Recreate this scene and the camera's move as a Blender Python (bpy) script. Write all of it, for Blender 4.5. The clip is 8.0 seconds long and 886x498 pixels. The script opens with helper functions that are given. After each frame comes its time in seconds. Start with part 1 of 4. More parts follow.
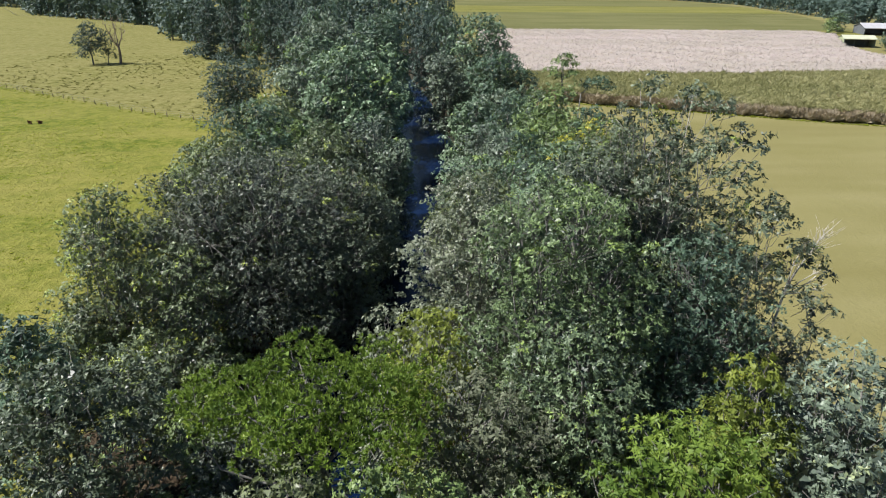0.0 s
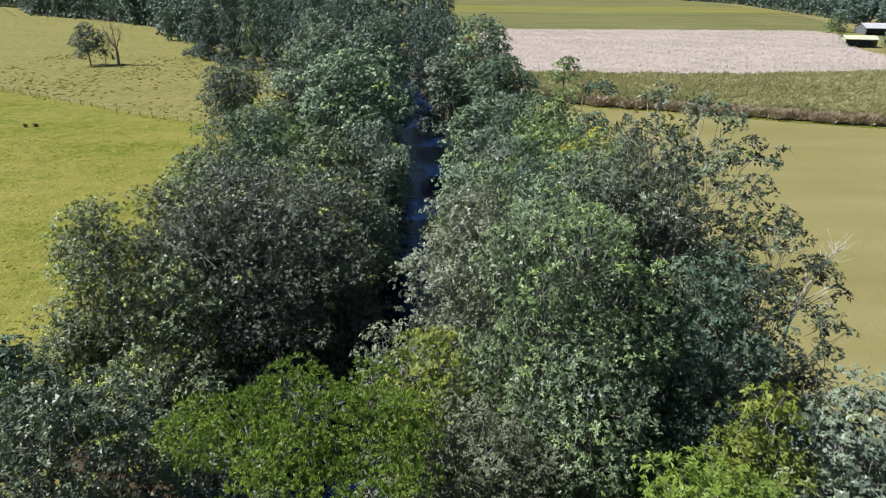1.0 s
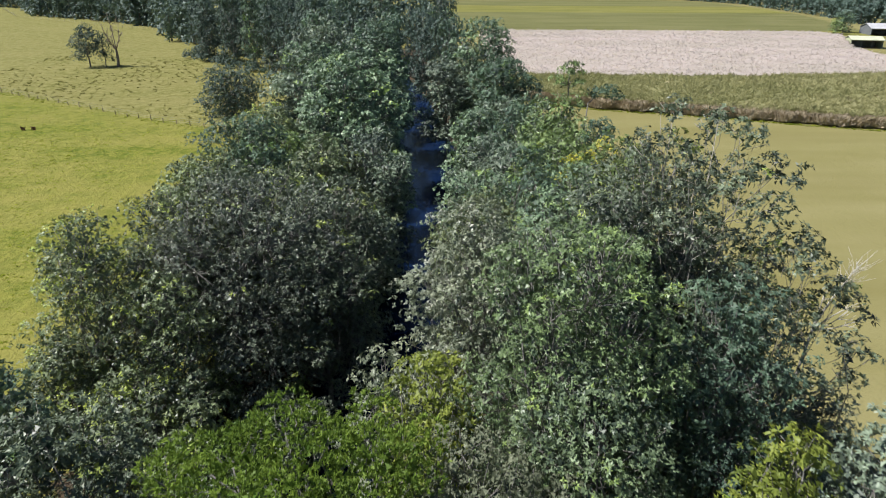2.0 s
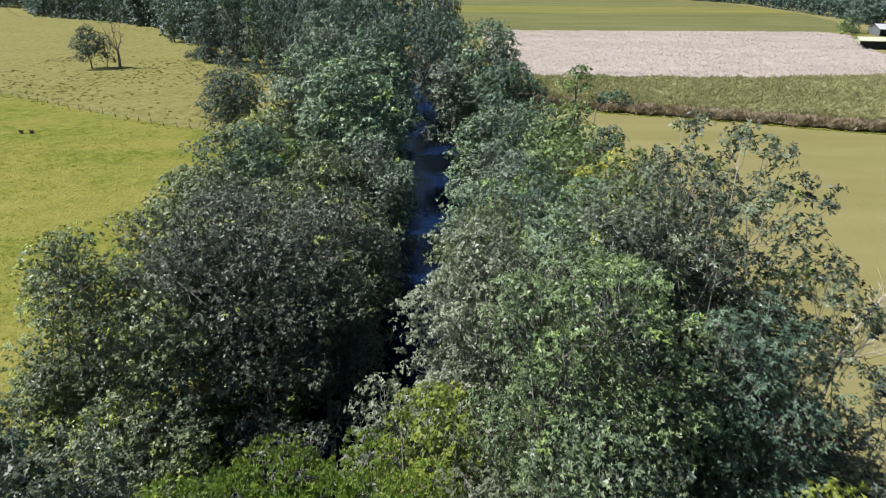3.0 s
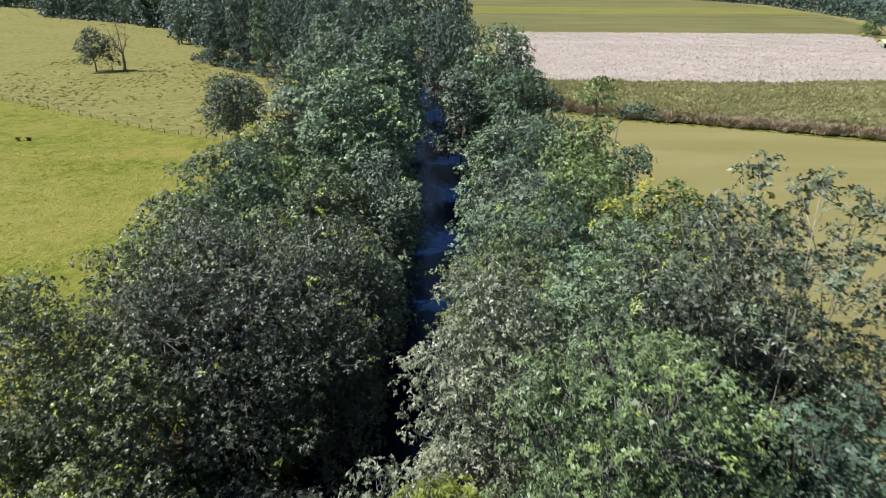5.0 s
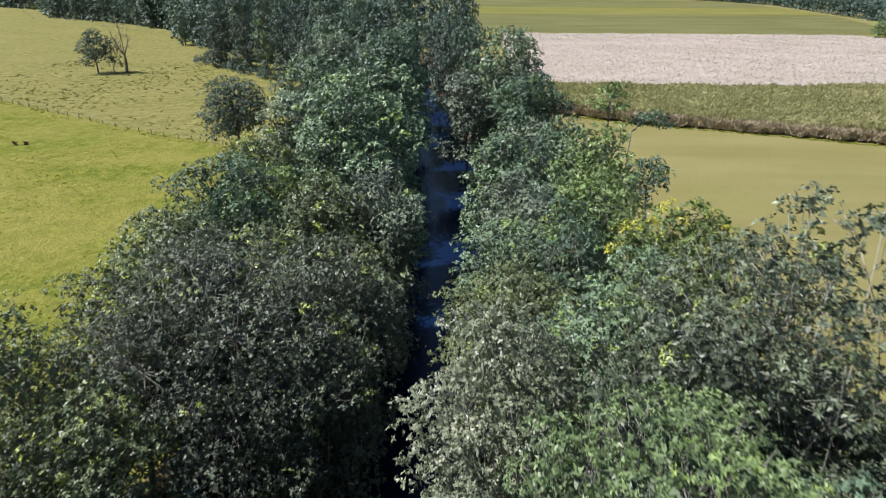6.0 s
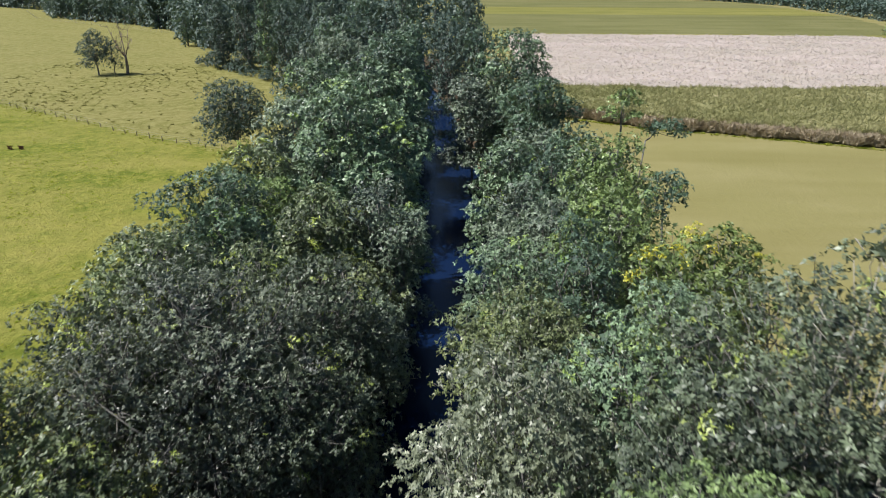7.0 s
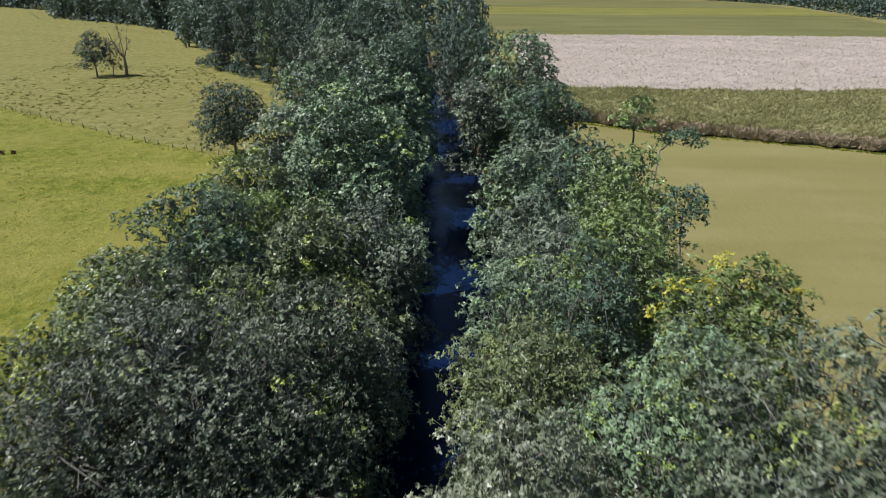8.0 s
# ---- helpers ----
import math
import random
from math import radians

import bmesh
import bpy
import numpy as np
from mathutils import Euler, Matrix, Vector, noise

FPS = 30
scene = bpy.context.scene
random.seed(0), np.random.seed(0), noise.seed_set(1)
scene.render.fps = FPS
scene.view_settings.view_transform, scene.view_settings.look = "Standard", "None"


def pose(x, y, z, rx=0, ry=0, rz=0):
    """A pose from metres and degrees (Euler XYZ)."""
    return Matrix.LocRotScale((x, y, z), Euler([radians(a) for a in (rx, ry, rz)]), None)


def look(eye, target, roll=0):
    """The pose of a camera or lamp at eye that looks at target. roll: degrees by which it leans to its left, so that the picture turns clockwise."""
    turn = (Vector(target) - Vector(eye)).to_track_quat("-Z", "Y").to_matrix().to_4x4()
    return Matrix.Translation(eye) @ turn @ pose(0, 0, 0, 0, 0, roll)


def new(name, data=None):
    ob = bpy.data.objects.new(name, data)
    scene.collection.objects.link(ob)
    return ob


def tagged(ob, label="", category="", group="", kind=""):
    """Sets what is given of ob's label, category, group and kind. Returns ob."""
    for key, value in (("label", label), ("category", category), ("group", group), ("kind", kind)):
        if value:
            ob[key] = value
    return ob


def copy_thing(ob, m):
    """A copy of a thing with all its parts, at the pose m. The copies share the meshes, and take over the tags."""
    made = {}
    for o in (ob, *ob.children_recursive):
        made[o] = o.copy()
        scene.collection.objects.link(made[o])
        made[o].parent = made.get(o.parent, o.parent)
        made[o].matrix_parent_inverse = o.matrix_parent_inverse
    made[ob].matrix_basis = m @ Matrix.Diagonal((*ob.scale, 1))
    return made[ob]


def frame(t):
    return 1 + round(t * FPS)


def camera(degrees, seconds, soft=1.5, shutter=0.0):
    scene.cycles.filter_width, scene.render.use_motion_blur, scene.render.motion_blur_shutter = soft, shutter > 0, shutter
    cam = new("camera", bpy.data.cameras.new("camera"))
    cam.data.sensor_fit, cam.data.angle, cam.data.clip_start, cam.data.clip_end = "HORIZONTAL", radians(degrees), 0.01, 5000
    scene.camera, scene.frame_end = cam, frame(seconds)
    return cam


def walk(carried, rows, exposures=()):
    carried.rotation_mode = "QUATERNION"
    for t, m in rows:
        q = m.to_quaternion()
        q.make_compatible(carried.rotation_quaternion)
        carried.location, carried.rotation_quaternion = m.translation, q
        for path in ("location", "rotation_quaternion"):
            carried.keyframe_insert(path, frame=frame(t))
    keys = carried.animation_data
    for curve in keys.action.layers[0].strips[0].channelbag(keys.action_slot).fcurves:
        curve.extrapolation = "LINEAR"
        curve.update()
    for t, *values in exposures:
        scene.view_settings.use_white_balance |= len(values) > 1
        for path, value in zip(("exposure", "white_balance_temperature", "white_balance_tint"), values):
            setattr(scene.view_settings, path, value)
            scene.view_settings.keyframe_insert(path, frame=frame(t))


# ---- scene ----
cam = camera(67.3, 8.0, soft=1.0, shutter=0.8)
PATH = [
    (0, (0.347, -1.031, 32.861), (0.274, 8.158, 28.918), 0.33),
    (0.5, (0.341, -0.274, 33.042), (0.274, 8.913, 29.093), 0.31),
    (1, (0.335, 0.616, 33.210), (0.264, 9.802, 29.258), 0.29),
    (1.5, (0.327, 1.632, 33.365), (0.245, 10.817, 29.410), 0.27),
    (2, (0.318, 2.768, 33.508), (0.217, 11.951, 29.551), 0.25),
    (2.5, (0.308, 4.016, 33.639), (0.182, 13.198, 29.679), 0.24),
    (3, (0.296, 5.371, 33.756), (0.140, 14.551, 29.795), 0.22),
    (3.5, (0.282, 6.825, 33.861), (0.093, 16.004, 29.898), 0.21),
    (4, (0.267, 8.371, 33.952), (0.040, 17.550, 29.989), 0.20),
    (4.5, (0.250, 10.005, 34.030), (-0.016, 19.181, 30.066), 0.19),
    (5, (0.231, 11.717, 34.094), (-0.075, 20.892, 30.129), 0.18),
    (5.5, (0.210, 13.503, 34.144), (-0.137, 22.676, 30.179), 0.17),
    (6, (0.187, 15.354, 34.180), (-0.199, 24.527, 30.215), 0.15),
    (6.5, (0.162, 17.266, 34.202), (-0.262, 26.436, 30.236), 0.14),
    (7, (0.134, 19.230, 34.209), (-0.324, 28.399, 30.243), 0.12),
    (7.5, (0.103, 21.241, 34.202), (-0.385, 30.407, 30.235), 0.11),
    (8, (0.070, 23.291, 34.180), (-0.443, 32.455, 30.212), 0.09),
]
walk(cam, [(t, look(eye, target, roll)) for t, eye, target, roll in PATH], [(0.0, 0.72), (6.2, 0.74), (7.3, 0.68), (8.0, 0.43)])

# ---- light ----
SUN_AZ, SUN_EL = radians(-93.0), radians(54.0)  # azimuth from +y towards +x
world = bpy.data.worlds.new("sky")
scene.world = world
world.use_nodes = True
wn = world.node_tree.nodes
sky = wn.new("ShaderNodeTexSky")
sky.sky_type, sky.sun_disc = "NISHITA", False
sky.sun_elevation, sky.sun_rotation = SUN_EL, SUN_AZ
sky.air_density, sky.dust_density, sky.ozone_density = 1.0, 0.0, 4.0
wn["Background"].inputs["Strength"].default_value = 0.051
world.node_tree.links.new(sky.outputs["Color"], wn["Background"].inputs["Color"])
sun_data = bpy.data.lights.new("sun", "SUN")
sun_data.energy, sun_data.angle, sun_data.color = 4.85, radians(0.6), (1.0, 0.975, 0.94)
sun = new("sun", sun_data)
to_sun = Vector((math.sin(SUN_AZ) * math.cos(SUN_EL), math.cos(SUN_AZ) * math.cos(SUN_EL), math.sin(SUN_EL)))
sun.matrix_world = look(to_sun * 300, (0, 0, 0))

# ---- materials ----


def shader(name, rough=0.8, spec=0.3):
    m = bpy.data.materials.new(name)
    m.use_nodes = True
    b = m.node_tree.nodes["Principled BSDF"]
    b.inputs["Roughness"].default_value = rough
    b.inputs["Specular IOR Level"].default_value = spec
    return m, m.node_tree.nodes, m.node_tree.links, b


def noise_node(n, l, scale, detail=3.0, vec=None, rough=0.55):
    t = n.new("ShaderNodeTexNoise")
    t.inputs["Scale"].default_value, t.inputs["Detail"].default_value = scale, detail
    t.inputs["Roughness"].default_value = rough
    if vec is not None:
        l.new(vec, t.inputs["Vector"])
    return t.outputs["Fac"]


def stretch(n, l, value, lo, hi, least=0.0):
    r = n.new("ShaderNodeMapRange")
    r.inputs["To Min"].default_value = least
    r.inputs["From Min"].default_value, r.inputs["From Max"].default_value = lo, hi
    l.new(value, r.inputs["Value"])
    return r.outputs["Result"]


def mixed(n, l, fac, a, b, how="MIX"):
    m = n.new("ShaderNodeMix")
    m.data_type, m.blend_type = "RGBA", how
    for value, slot in ((fac, m.inputs["Factor"]), (a, m.inputs["A"]), (b, m.inputs["B"])):
        slot = {"Factor": m.inputs[0], "A": m.inputs[6], "B": m.inputs[7]}[slot.name]
        if isinstance(value, (int, float)):
            slot.default_value = value
        elif isinstance(value, tuple):
            slot.default_value = (*value, 1.0)
        else:
            l.new(value, slot)
    return m.outputs[2]


def maths(n, l, op, a, b=0.0):
    m = n.new("ShaderNodeMath")
    m.operation = op
    for k, value in enumerate((a, b)):
        if isinstance(value, (int, float)):
            m.inputs[k].default_value = value
        else:
            l.new(value, m.inputs[k])
    return m.outputs[0]


def bump(n, l, b, height, strength, distance):
    k = n.new("ShaderNodeBump")
    k.inputs["Strength"].default_value, k.inputs["Distance"].default_value = strength, distance
    l.new(height, k.inputs["Height"])
    l.new(k.outputs["Normal"], b.inputs["Normal"])


def xyz_scaled(n, l, vec, by):
    m = n.new("ShaderNodeVectorMath")
    m.operation = "MULTIPLY"
    l.new(vec, m.inputs[0])
    m.inputs[1].default_value = by
    return m.outputs["Vector"]


def foliage(name, dark, light, tip, tips=0.1, rough=0.44, thin=0.09, spec=0.42, warm=0.35, broad=0.0):
    """Leaves: two greens that vary from clump to clump and leaf to leaf, and a share of young or dying leaves."""
    m, n, l, b = shader(name, rough, spec)
    at = n.new("ShaderNodeTexCoord").outputs["Object"]
    geo = n.new("ShaderNodeNewGeometry").outputs["Random Per Island"]
    tone, young = n.new("ShaderNodeAttribute"), n.new("ShaderNodeAttribute")
    tone.attribute_name, young.attribute_name = "tone", "young"
    clump = stretch(n, l, noise_node(n, l, 0.55, 2.0, at), 0.38, 0.62)
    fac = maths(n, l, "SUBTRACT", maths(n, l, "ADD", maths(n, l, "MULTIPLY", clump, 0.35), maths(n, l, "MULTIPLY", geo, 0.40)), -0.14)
    # tone: random by bough and clump, lowered inside for painted crown shade
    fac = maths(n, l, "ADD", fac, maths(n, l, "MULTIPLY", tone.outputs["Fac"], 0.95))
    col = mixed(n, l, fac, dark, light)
    if broad:
        patch = stretch(n, l, noise_node(n, l, 0.33, 3.0, at), 0.62 - tips, 0.72 - tips)
    else:
        patch = stretch(n, l, young.outputs["Fac"], 0.94 - tips, 1.02 - tips)
    pick = maths(n, l, "MULTIPLY", patch, maths(n, l, "GREATER_THAN", geo, 0.25))
    col = mixed(n, l, pick, col, tip)
    if broad:
        band = stretch(n, l, noise_node(n, l, 0.022, 4.0, xyz_scaled(n, l, at, (0.6, 1.8, 1.0)), 0.65), 0.36, 0.64)
        col = mixed(n, l, maths(n, l, "MULTIPLY", band, broad), col, (0.72, 0.76, 0.66), "MULTIPLY")
    l.new(col, b.inputs["Base Color"])
    thru = n.new("ShaderNodeBsdfTranslucent")
    l.new(mixed(n, l, warm, col, (0.22, 0.28, 0.06)), thru.inputs["Color"])
    both = n.new("ShaderNodeMixShader")
    both.inputs[0].default_value = thin
    l.new(b.outputs[0], both.inputs[1])
    l.new(thru.outputs[0], both.inputs[2])
    l.new(both.outputs[0], n["Material Output"].inputs["Surface"])
    return m


def plain(name, a, b2, scale, rough=0.85, spec=0.25, relief=0.3, depth=0.02, metal=0.0):
    m, n, l, b = shader(name, rough, spec)
    at = n.new("ShaderNodeTexCoord").outputs["Object"]
    wide = noise_node(n, l, scale, 4.0, at)
    fine = noise_node(n, l, scale * 7.3, 3.0, at)
    both = maths(n, l, "ADD", maths(n, l, "MULTIPLY", wide, 0.6), maths(n, l, "MULTIPLY", fine, 0.4))
    l.new(mixed(n, l, stretch(n, l, both, 0.35, 0.65), a, b2), b.inputs["Base Color"])
    b.inputs["Metallic"].default_value = metal
    bump(n, l, b, both, relief, depth)
    return m


BARK = plain("bark", (0.085, 0.080, 0.072), (0.23, 0.222, 0.205), 2.0, 0.9, 0.2, 0.6, 0.03)
BARK_PALE = plain("pale_bark", (0.20, 0.18, 0.155), (0.38, 0.36, 0.32), 2.4, 0.85, 0.2, 0.5, 0.03)
TWIG_PALE = plain("bleached_twigs", (0.38, 0.35, 0.30), (0.56, 0.53, 0.47), 2.4, 0.85, 0.2, 0.5, 0.02)
WEED = plain("dead_weed", (0.14, 0.075, 0.045), (0.26, 0.15, 0.09), 3.0, 0.9, 0.15, 0.3, 0.02)
BARK_DEAD = plain("dead_wood", (0.16, 0.12, 0.09), (0.34, 0.28, 0.23), 2.4, 0.9, 0.2, 0.5, 0.03)
POST_WOOD = plain("weathered_post", (0.16, 0.13, 0.10), (0.30, 0.26, 0.21), 5.0, 0.9, 0.2, 0.5, 0.02)
STEEL_WIRE = plain("wire", (0.3, 0.3, 0.3), (0.45, 0.44, 0.42), 3.0, 0.5, 0.5, 0.0, 0.01, 0.9)
DULL = foliage("dull_leaves", (0.023, 0.029, 0.027), (0.218, 0.256, 0.178), (0.33, 0.40, 0.08), 0.15)
DUSKY = foliage("dusky_green_leaves", (0.022, 0.032, 0.025), (0.182, 0.228, 0.140), (0.28, 0.34, 0.08), 0.12)
DULL_GREEN = foliage("dull_green_leaves", (0.029, 0.050, 0.043), (0.258, 0.368, 0.206), (0.29, 0.40, 0.10), 0.13)
SOFT = foliage("soft_green_leaves", (0.030, 0.047, 0.037), (0.235, 0.318, 0.162), (0.27, 0.37, 0.11), 0.12)
FRESH = foliage("fresh_green_leaves", (0.028, 0.050, 0.030), (0.214, 0.300, 0.118), (0.25, 0.34, 0.09), 0.10)
MID = foliage("green_leaves", (0.034, 0.057, 0.029), (0.265, 0.368, 0.120), (0.32, 0.38, 0.09), 0.13)
DEEP = foliage("deep_green_leaves", (0.020, 0.041, 0.035), (0.160, 0.248, 0.156), (0.20, 0.32, 0.07), 0.09, 0.5, 0.18)
GREY = foliage("grey_green_leaves", (0.034, 0.048, 0.045), (0.265, 0.335, 0.225), (0.29, 0.34, 0.18), 0.11)
PALE = foliage("pale_leaves", (0.072, 0.094, 0.062), (0.335, 0.368, 0.250), (0.44, 0.45, 0.36), 0.16, 0.40, 0.18)
FEATHER = foliage("feathery_leaves", (0.058, 0.112, 0.016), (0.215, 0.310, 0.045), (0.28, 0.37, 0.055), 0.10, 0.55, 0.28, 0.25)
LIME = foliage("lime_leaves", (0.075, 0.135, 0.022), (0.235, 0.325, 0.055), (0.32, 0.37, 0.07), 0.12, 0.5, 0.32, 0.3)
YELLOW = foliage("yellow_green_leaves", (0.110, 0.150, 0.030), (0.290, 0.330, 0.060), (0.38, 0.40, 0.06), 0.10, 0.5, 0.34, 0.3)
BROWN = foliage("brown_grey_leaves", (0.091, 0.106, 0.067), (0.218, 0.240, 0.155), (0.228, 0.215, 0.138), 0.10, 0.6, 0.22, 0.3)
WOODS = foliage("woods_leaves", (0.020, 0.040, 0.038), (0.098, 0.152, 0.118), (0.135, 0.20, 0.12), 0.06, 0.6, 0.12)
# paler, bluer copy of the woods leaves: distance haze put into the colour
HAZED_WOODS = foliage("hazed_woods_leaves", (0.034, 0.060, 0.056), (0.112, 0.168, 0.134), (0.155, 0.227, 0.142), 0.06, 0.6, 0.15)
OLIVE = foliage("olive_leaves", (0.042, 0.054, 0.028), (0.242, 0.290, 0.125), (0.30, 0.34, 0.11), 0.13)
TIPPED = foliage("lime_tipped_leaves", (0.029, 0.043, 0.032), (0.238, 0.296, 0.142), (0.34, 0.41, 0.08), 0.25)
TURNING = foliage("turning_leaves", (0.040, 0.064, 0.023), (0.225, 0.300, 0.090), (0.46, 0.43, 0.05), 0.16, 0.5, 0.18)
CANE = foliage("cane_leaves", (0.262, 0.258, 0.118), (0.420, 0.398, 0.205), (0.48, 0.41, 0.26), 0.0, 0.7, 0.40, 0.12, 0.0, 0.9)
CANE_STALK = plain("cane_stalks", (0.33, 0.27, 0.19), (0.52, 0.44, 0.32), 0.8, 0.9, 0.2, 0.5, 0.1)
PLUME = foliage("cane_plumes", (0.564, 0.482, 0.449), (0.707, 0.626, 0.593), (0.605, 0.528, 0.449), 0.06, 0.9, 0.45, 0.05, 0.0, 0.5)
FIELD = foliage("field_leaves", (0.255, 0.252, 0.110), (0.304, 0.294, 0.130), (0.317, 0.302, 0.138), 0.12, 0.8, 0.45, 0.1, 0.0, 0.9)
VERGE = foliage("verge_grass", (0.310, 0.299, 0.094), (0.380, 0.360, 0.117), (0.393, 0.367, 0.131), 0.12, 0.8, 0.45, 0.1, 0.0, 0.9)
TURF_BLADES = foliage("turf_blades", (0.170, 0.222, 0.016), (0.330, 0.345, 0.055), (0.350, 0.320, 0.120), 0.16, 0.85, 0.45, 0.05, 0.0)
TUSSOCK = foliage("tussock_blades", (0.126, 0.128, 0.038), (0.221, 0.210, 0.069), (0.263, 0.231, 0.105), 0.15, 0.75, 0.40, 0.1, 0.0)


def ground_material():
    m, n, l, b = shader("pasture", 0.95, 0.12)
    at = n.new("ShaderNodeTexCoord").outputs["Object"]
    xyz = n.new("ShaderNodeSeparateXYZ")
    l.new(at, xyz.inputs[0])
    x, y = xyz.outputs[0], xyz.outputs[1]
    broad = stretch(n, l, noise_node(n, l, 0.05, 5.0, xyz_scaled(n, l, at, (0.8, 1.3, 1.0)), 0.6), 0.38, 0.62)
    mid = stretch(n, l, noise_node(n, l, 0.4, 5.0, at, 0.7), 0.40, 0.60)
    fine = stretch(n, l, noise_node(n, l, 1.3, 5.0, at, 0.7), 0.40, 0.60)
    grain = noise_node(n, l, 6.0, 4.0, at)
    tone = maths(n, l, "ADD", maths(n, l, "MULTIPLY", mid, 0.62), maths(n, l, "MULTIPLY", fine, 0.38))
    lush = mixed(n, l, stretch(n, l, tone, 0.1, 0.9), (0.086, 0.114, 0.011), (0.198, 0.200, 0.038))
    lush = mixed(n, l, maths(n, l, "MULTIPLY", broad, 0.75), lush, (0.232, 0.212, 0.056))
    dry = mixed(n, l, stretch(n, l, tone, 0.1, 0.9), (0.122, 0.122, 0.028), (0.232, 0.217, 0.080))
    dry = mixed(n, l, maths(n, l, "MULTIPLY", broad, 0.4), dry, (0.232, 0.208, 0.080))
    soft = maths(n, l, "MULTIPLY", maths(n, l, "ADD", mid, fine), 0.14)
    mown = mixed(n, l, maths(n, l, "ADD", soft, maths(n, l, "MULTIPLY", broad, 0.6)), (0.188, 0.172, 0.067), (0.218, 0.196, 0.088))
    streak = stretch(n, l, noise_node(n, l, 0.05, 2.0, xyz_scaled(n, l, at, (0.35, 1.6, 1.0))), 0.42, 0.66)
    mown = mixed(n, l, maths(n, l, "MULTIPLY", streak, 0.6), mown, (0.154, 0.138, 0.048))
    over = maths(n, l, "ADD", maths(n, l, "ADD", y, maths(n, l, "MULTIPLY", x, 0.572)), maths(n, l, "MULTIPLY", mid, 3.0))
    col = mixed(n, l, stretch(n, l, over, 116.0, 119.0), lush, dry)
    col = mixed(n, l, stretch(n, l, x, -4.0, 4.0), col, mown)
    bank = n.new("ShaderNodeAttribute")
    bank.attribute_name = "bank"
    ragged = maths(n, l, "ADD", bank.outputs["Fac"], maths(n, l, "MULTIPLY", maths(n, l, "SUBTRACT", mid, 0.5), 0.5))
    litter = mixed(n, l, tone, (0.030, 0.022, 0.014), (0.085, 0.062, 0.040))
    col = mixed(n, l, stretch(n, l, ragged, 0.35, 0.6), col, litter)
    l.new(col, b.inputs["Base Color"])
    bump(n, l, b, maths(n, l, "MULTIPLY", maths(n, l, "ADD", maths(n, l, "ADD", fine, grain), maths(n, l, "MULTIPLY", mid, 1.2)), stretch(n, l, x, 4.0, -4.0, 0.22)), 0.55, 0.22)
    return m


GROUND = ground_material()


def water_material():
    m, n, l, b = shader("creek_water", 0.16, 0.36)
    # blue base colour stands in for part of the reflected sky
    b.inputs["Base Color"].default_value = (0.003, 0.010, 0.036, 1)
    b.inputs["IOR"].default_value = 1.33
    at = n.new("ShaderNodeTexCoord").outputs["Object"]
    bump(n, l, b, noise_node(n, l, 0.9, 2.0, at), 0.015, 0.04)
    return m


WATER = water_material()

# ---- helpers of this scene ----


def mesh_of(name, verts, loops, sizes, materials, slots=None, smooth=False):
    """A mesh from flat arrays: vertex places, corner indices, corners of each face."""
    me = bpy.data.meshes.new(name)
    verts = np.asarray(verts, dtype=np.float32).reshape(-1, 3)
    loops, sizes = np.asarray(loops, dtype=np.int32).ravel(), np.asarray(sizes, dtype=np.int32).ravel()
    me.vertices.add(len(verts))
    me.vertices.foreach_set("co", verts.ravel())
    me.loops.add(len(loops))
    me.loops.foreach_set("vertex_index", loops)
    me.polygons.add(len(sizes))
    me.polygons.foreach_set("loop_start", np.concatenate(([0], np.cumsum(sizes)[:-1])).astype(np.int32))
    for m in materials:
        me.materials.append(m)
    if slots is not None:
        me.polygons.foreach_set("material_index", np.asarray(slots, dtype=np.int32))
    me.polygons.foreach_set("use_smooth", np.full(len(sizes), smooth))
    me.update(calc_edges=True)
    me.validate()
    return me


def unit(v):
    return v / np.maximum(np.linalg.norm(v, axis=-1, keepdims=True), 1e-6)


def scattered(rng, n, out, loose):
    """Offsets over a small dome round the way out."""
    d = unit(rng.normal(size=(n, 3)))
    d = d + out * np.abs((d * out).sum(1, keepdims=True)) * 0.9
    return d * loose * np.sqrt(rng.uniform(0.05, 1.0, (n, 1)))


def leaves(rng, at, out, count, length, wide, spread=(45, 95), droop=0.15, fold=0.18, tri=False, loose=0.0):
    """Rosettes of count folded leaves at each place, round the way out: vertex array (n, 4, 3) of base, side, tip, side; tri: small leaves of three corners."""
    at, out = np.repeat(at, count, axis=0), np.repeat(unit(out), count, axis=0)
    n = len(at)
    any_way = unit(rng.normal(size=(n, 3)))
    across = unit(any_way - (any_way * out).sum(1, keepdims=True) * out)
    a = np.radians(rng.uniform(spread[0], spread[1], (n, 1)))
    way = out * np.cos(a) + across * np.sin(a)
    way[:, 2] -= droop
    way = unit(way)
    size = length * rng.uniform(0.65, 1.3, (n, 1))
    roll = unit(np.cross(way, out) + 0.25 * rng.normal(size=(n, 3)))
    side = unit(roll - (roll * way).sum(1, keepdims=True) * way)
    up = np.cross(side, way)
    base = at + way * size * 0.08 + scattered(rng, n, out, loose)
    mid = base + way * size * 0.45
    half = size * wide * 0.5
    lift = up * size * fold * np.sign((up * out).sum(1, keepdims=True) + 1e-6) * 0.5
    tip = base + way * size - lift * 1.2
    if tri:
        return np.stack((base - side * half * 0.7, base + way * size * 0.35 + side * half * 1.1 + lift, tip), axis=1)
    return np.stack((base, mid + side * half + lift, tip, mid - side * half + lift), axis=1)


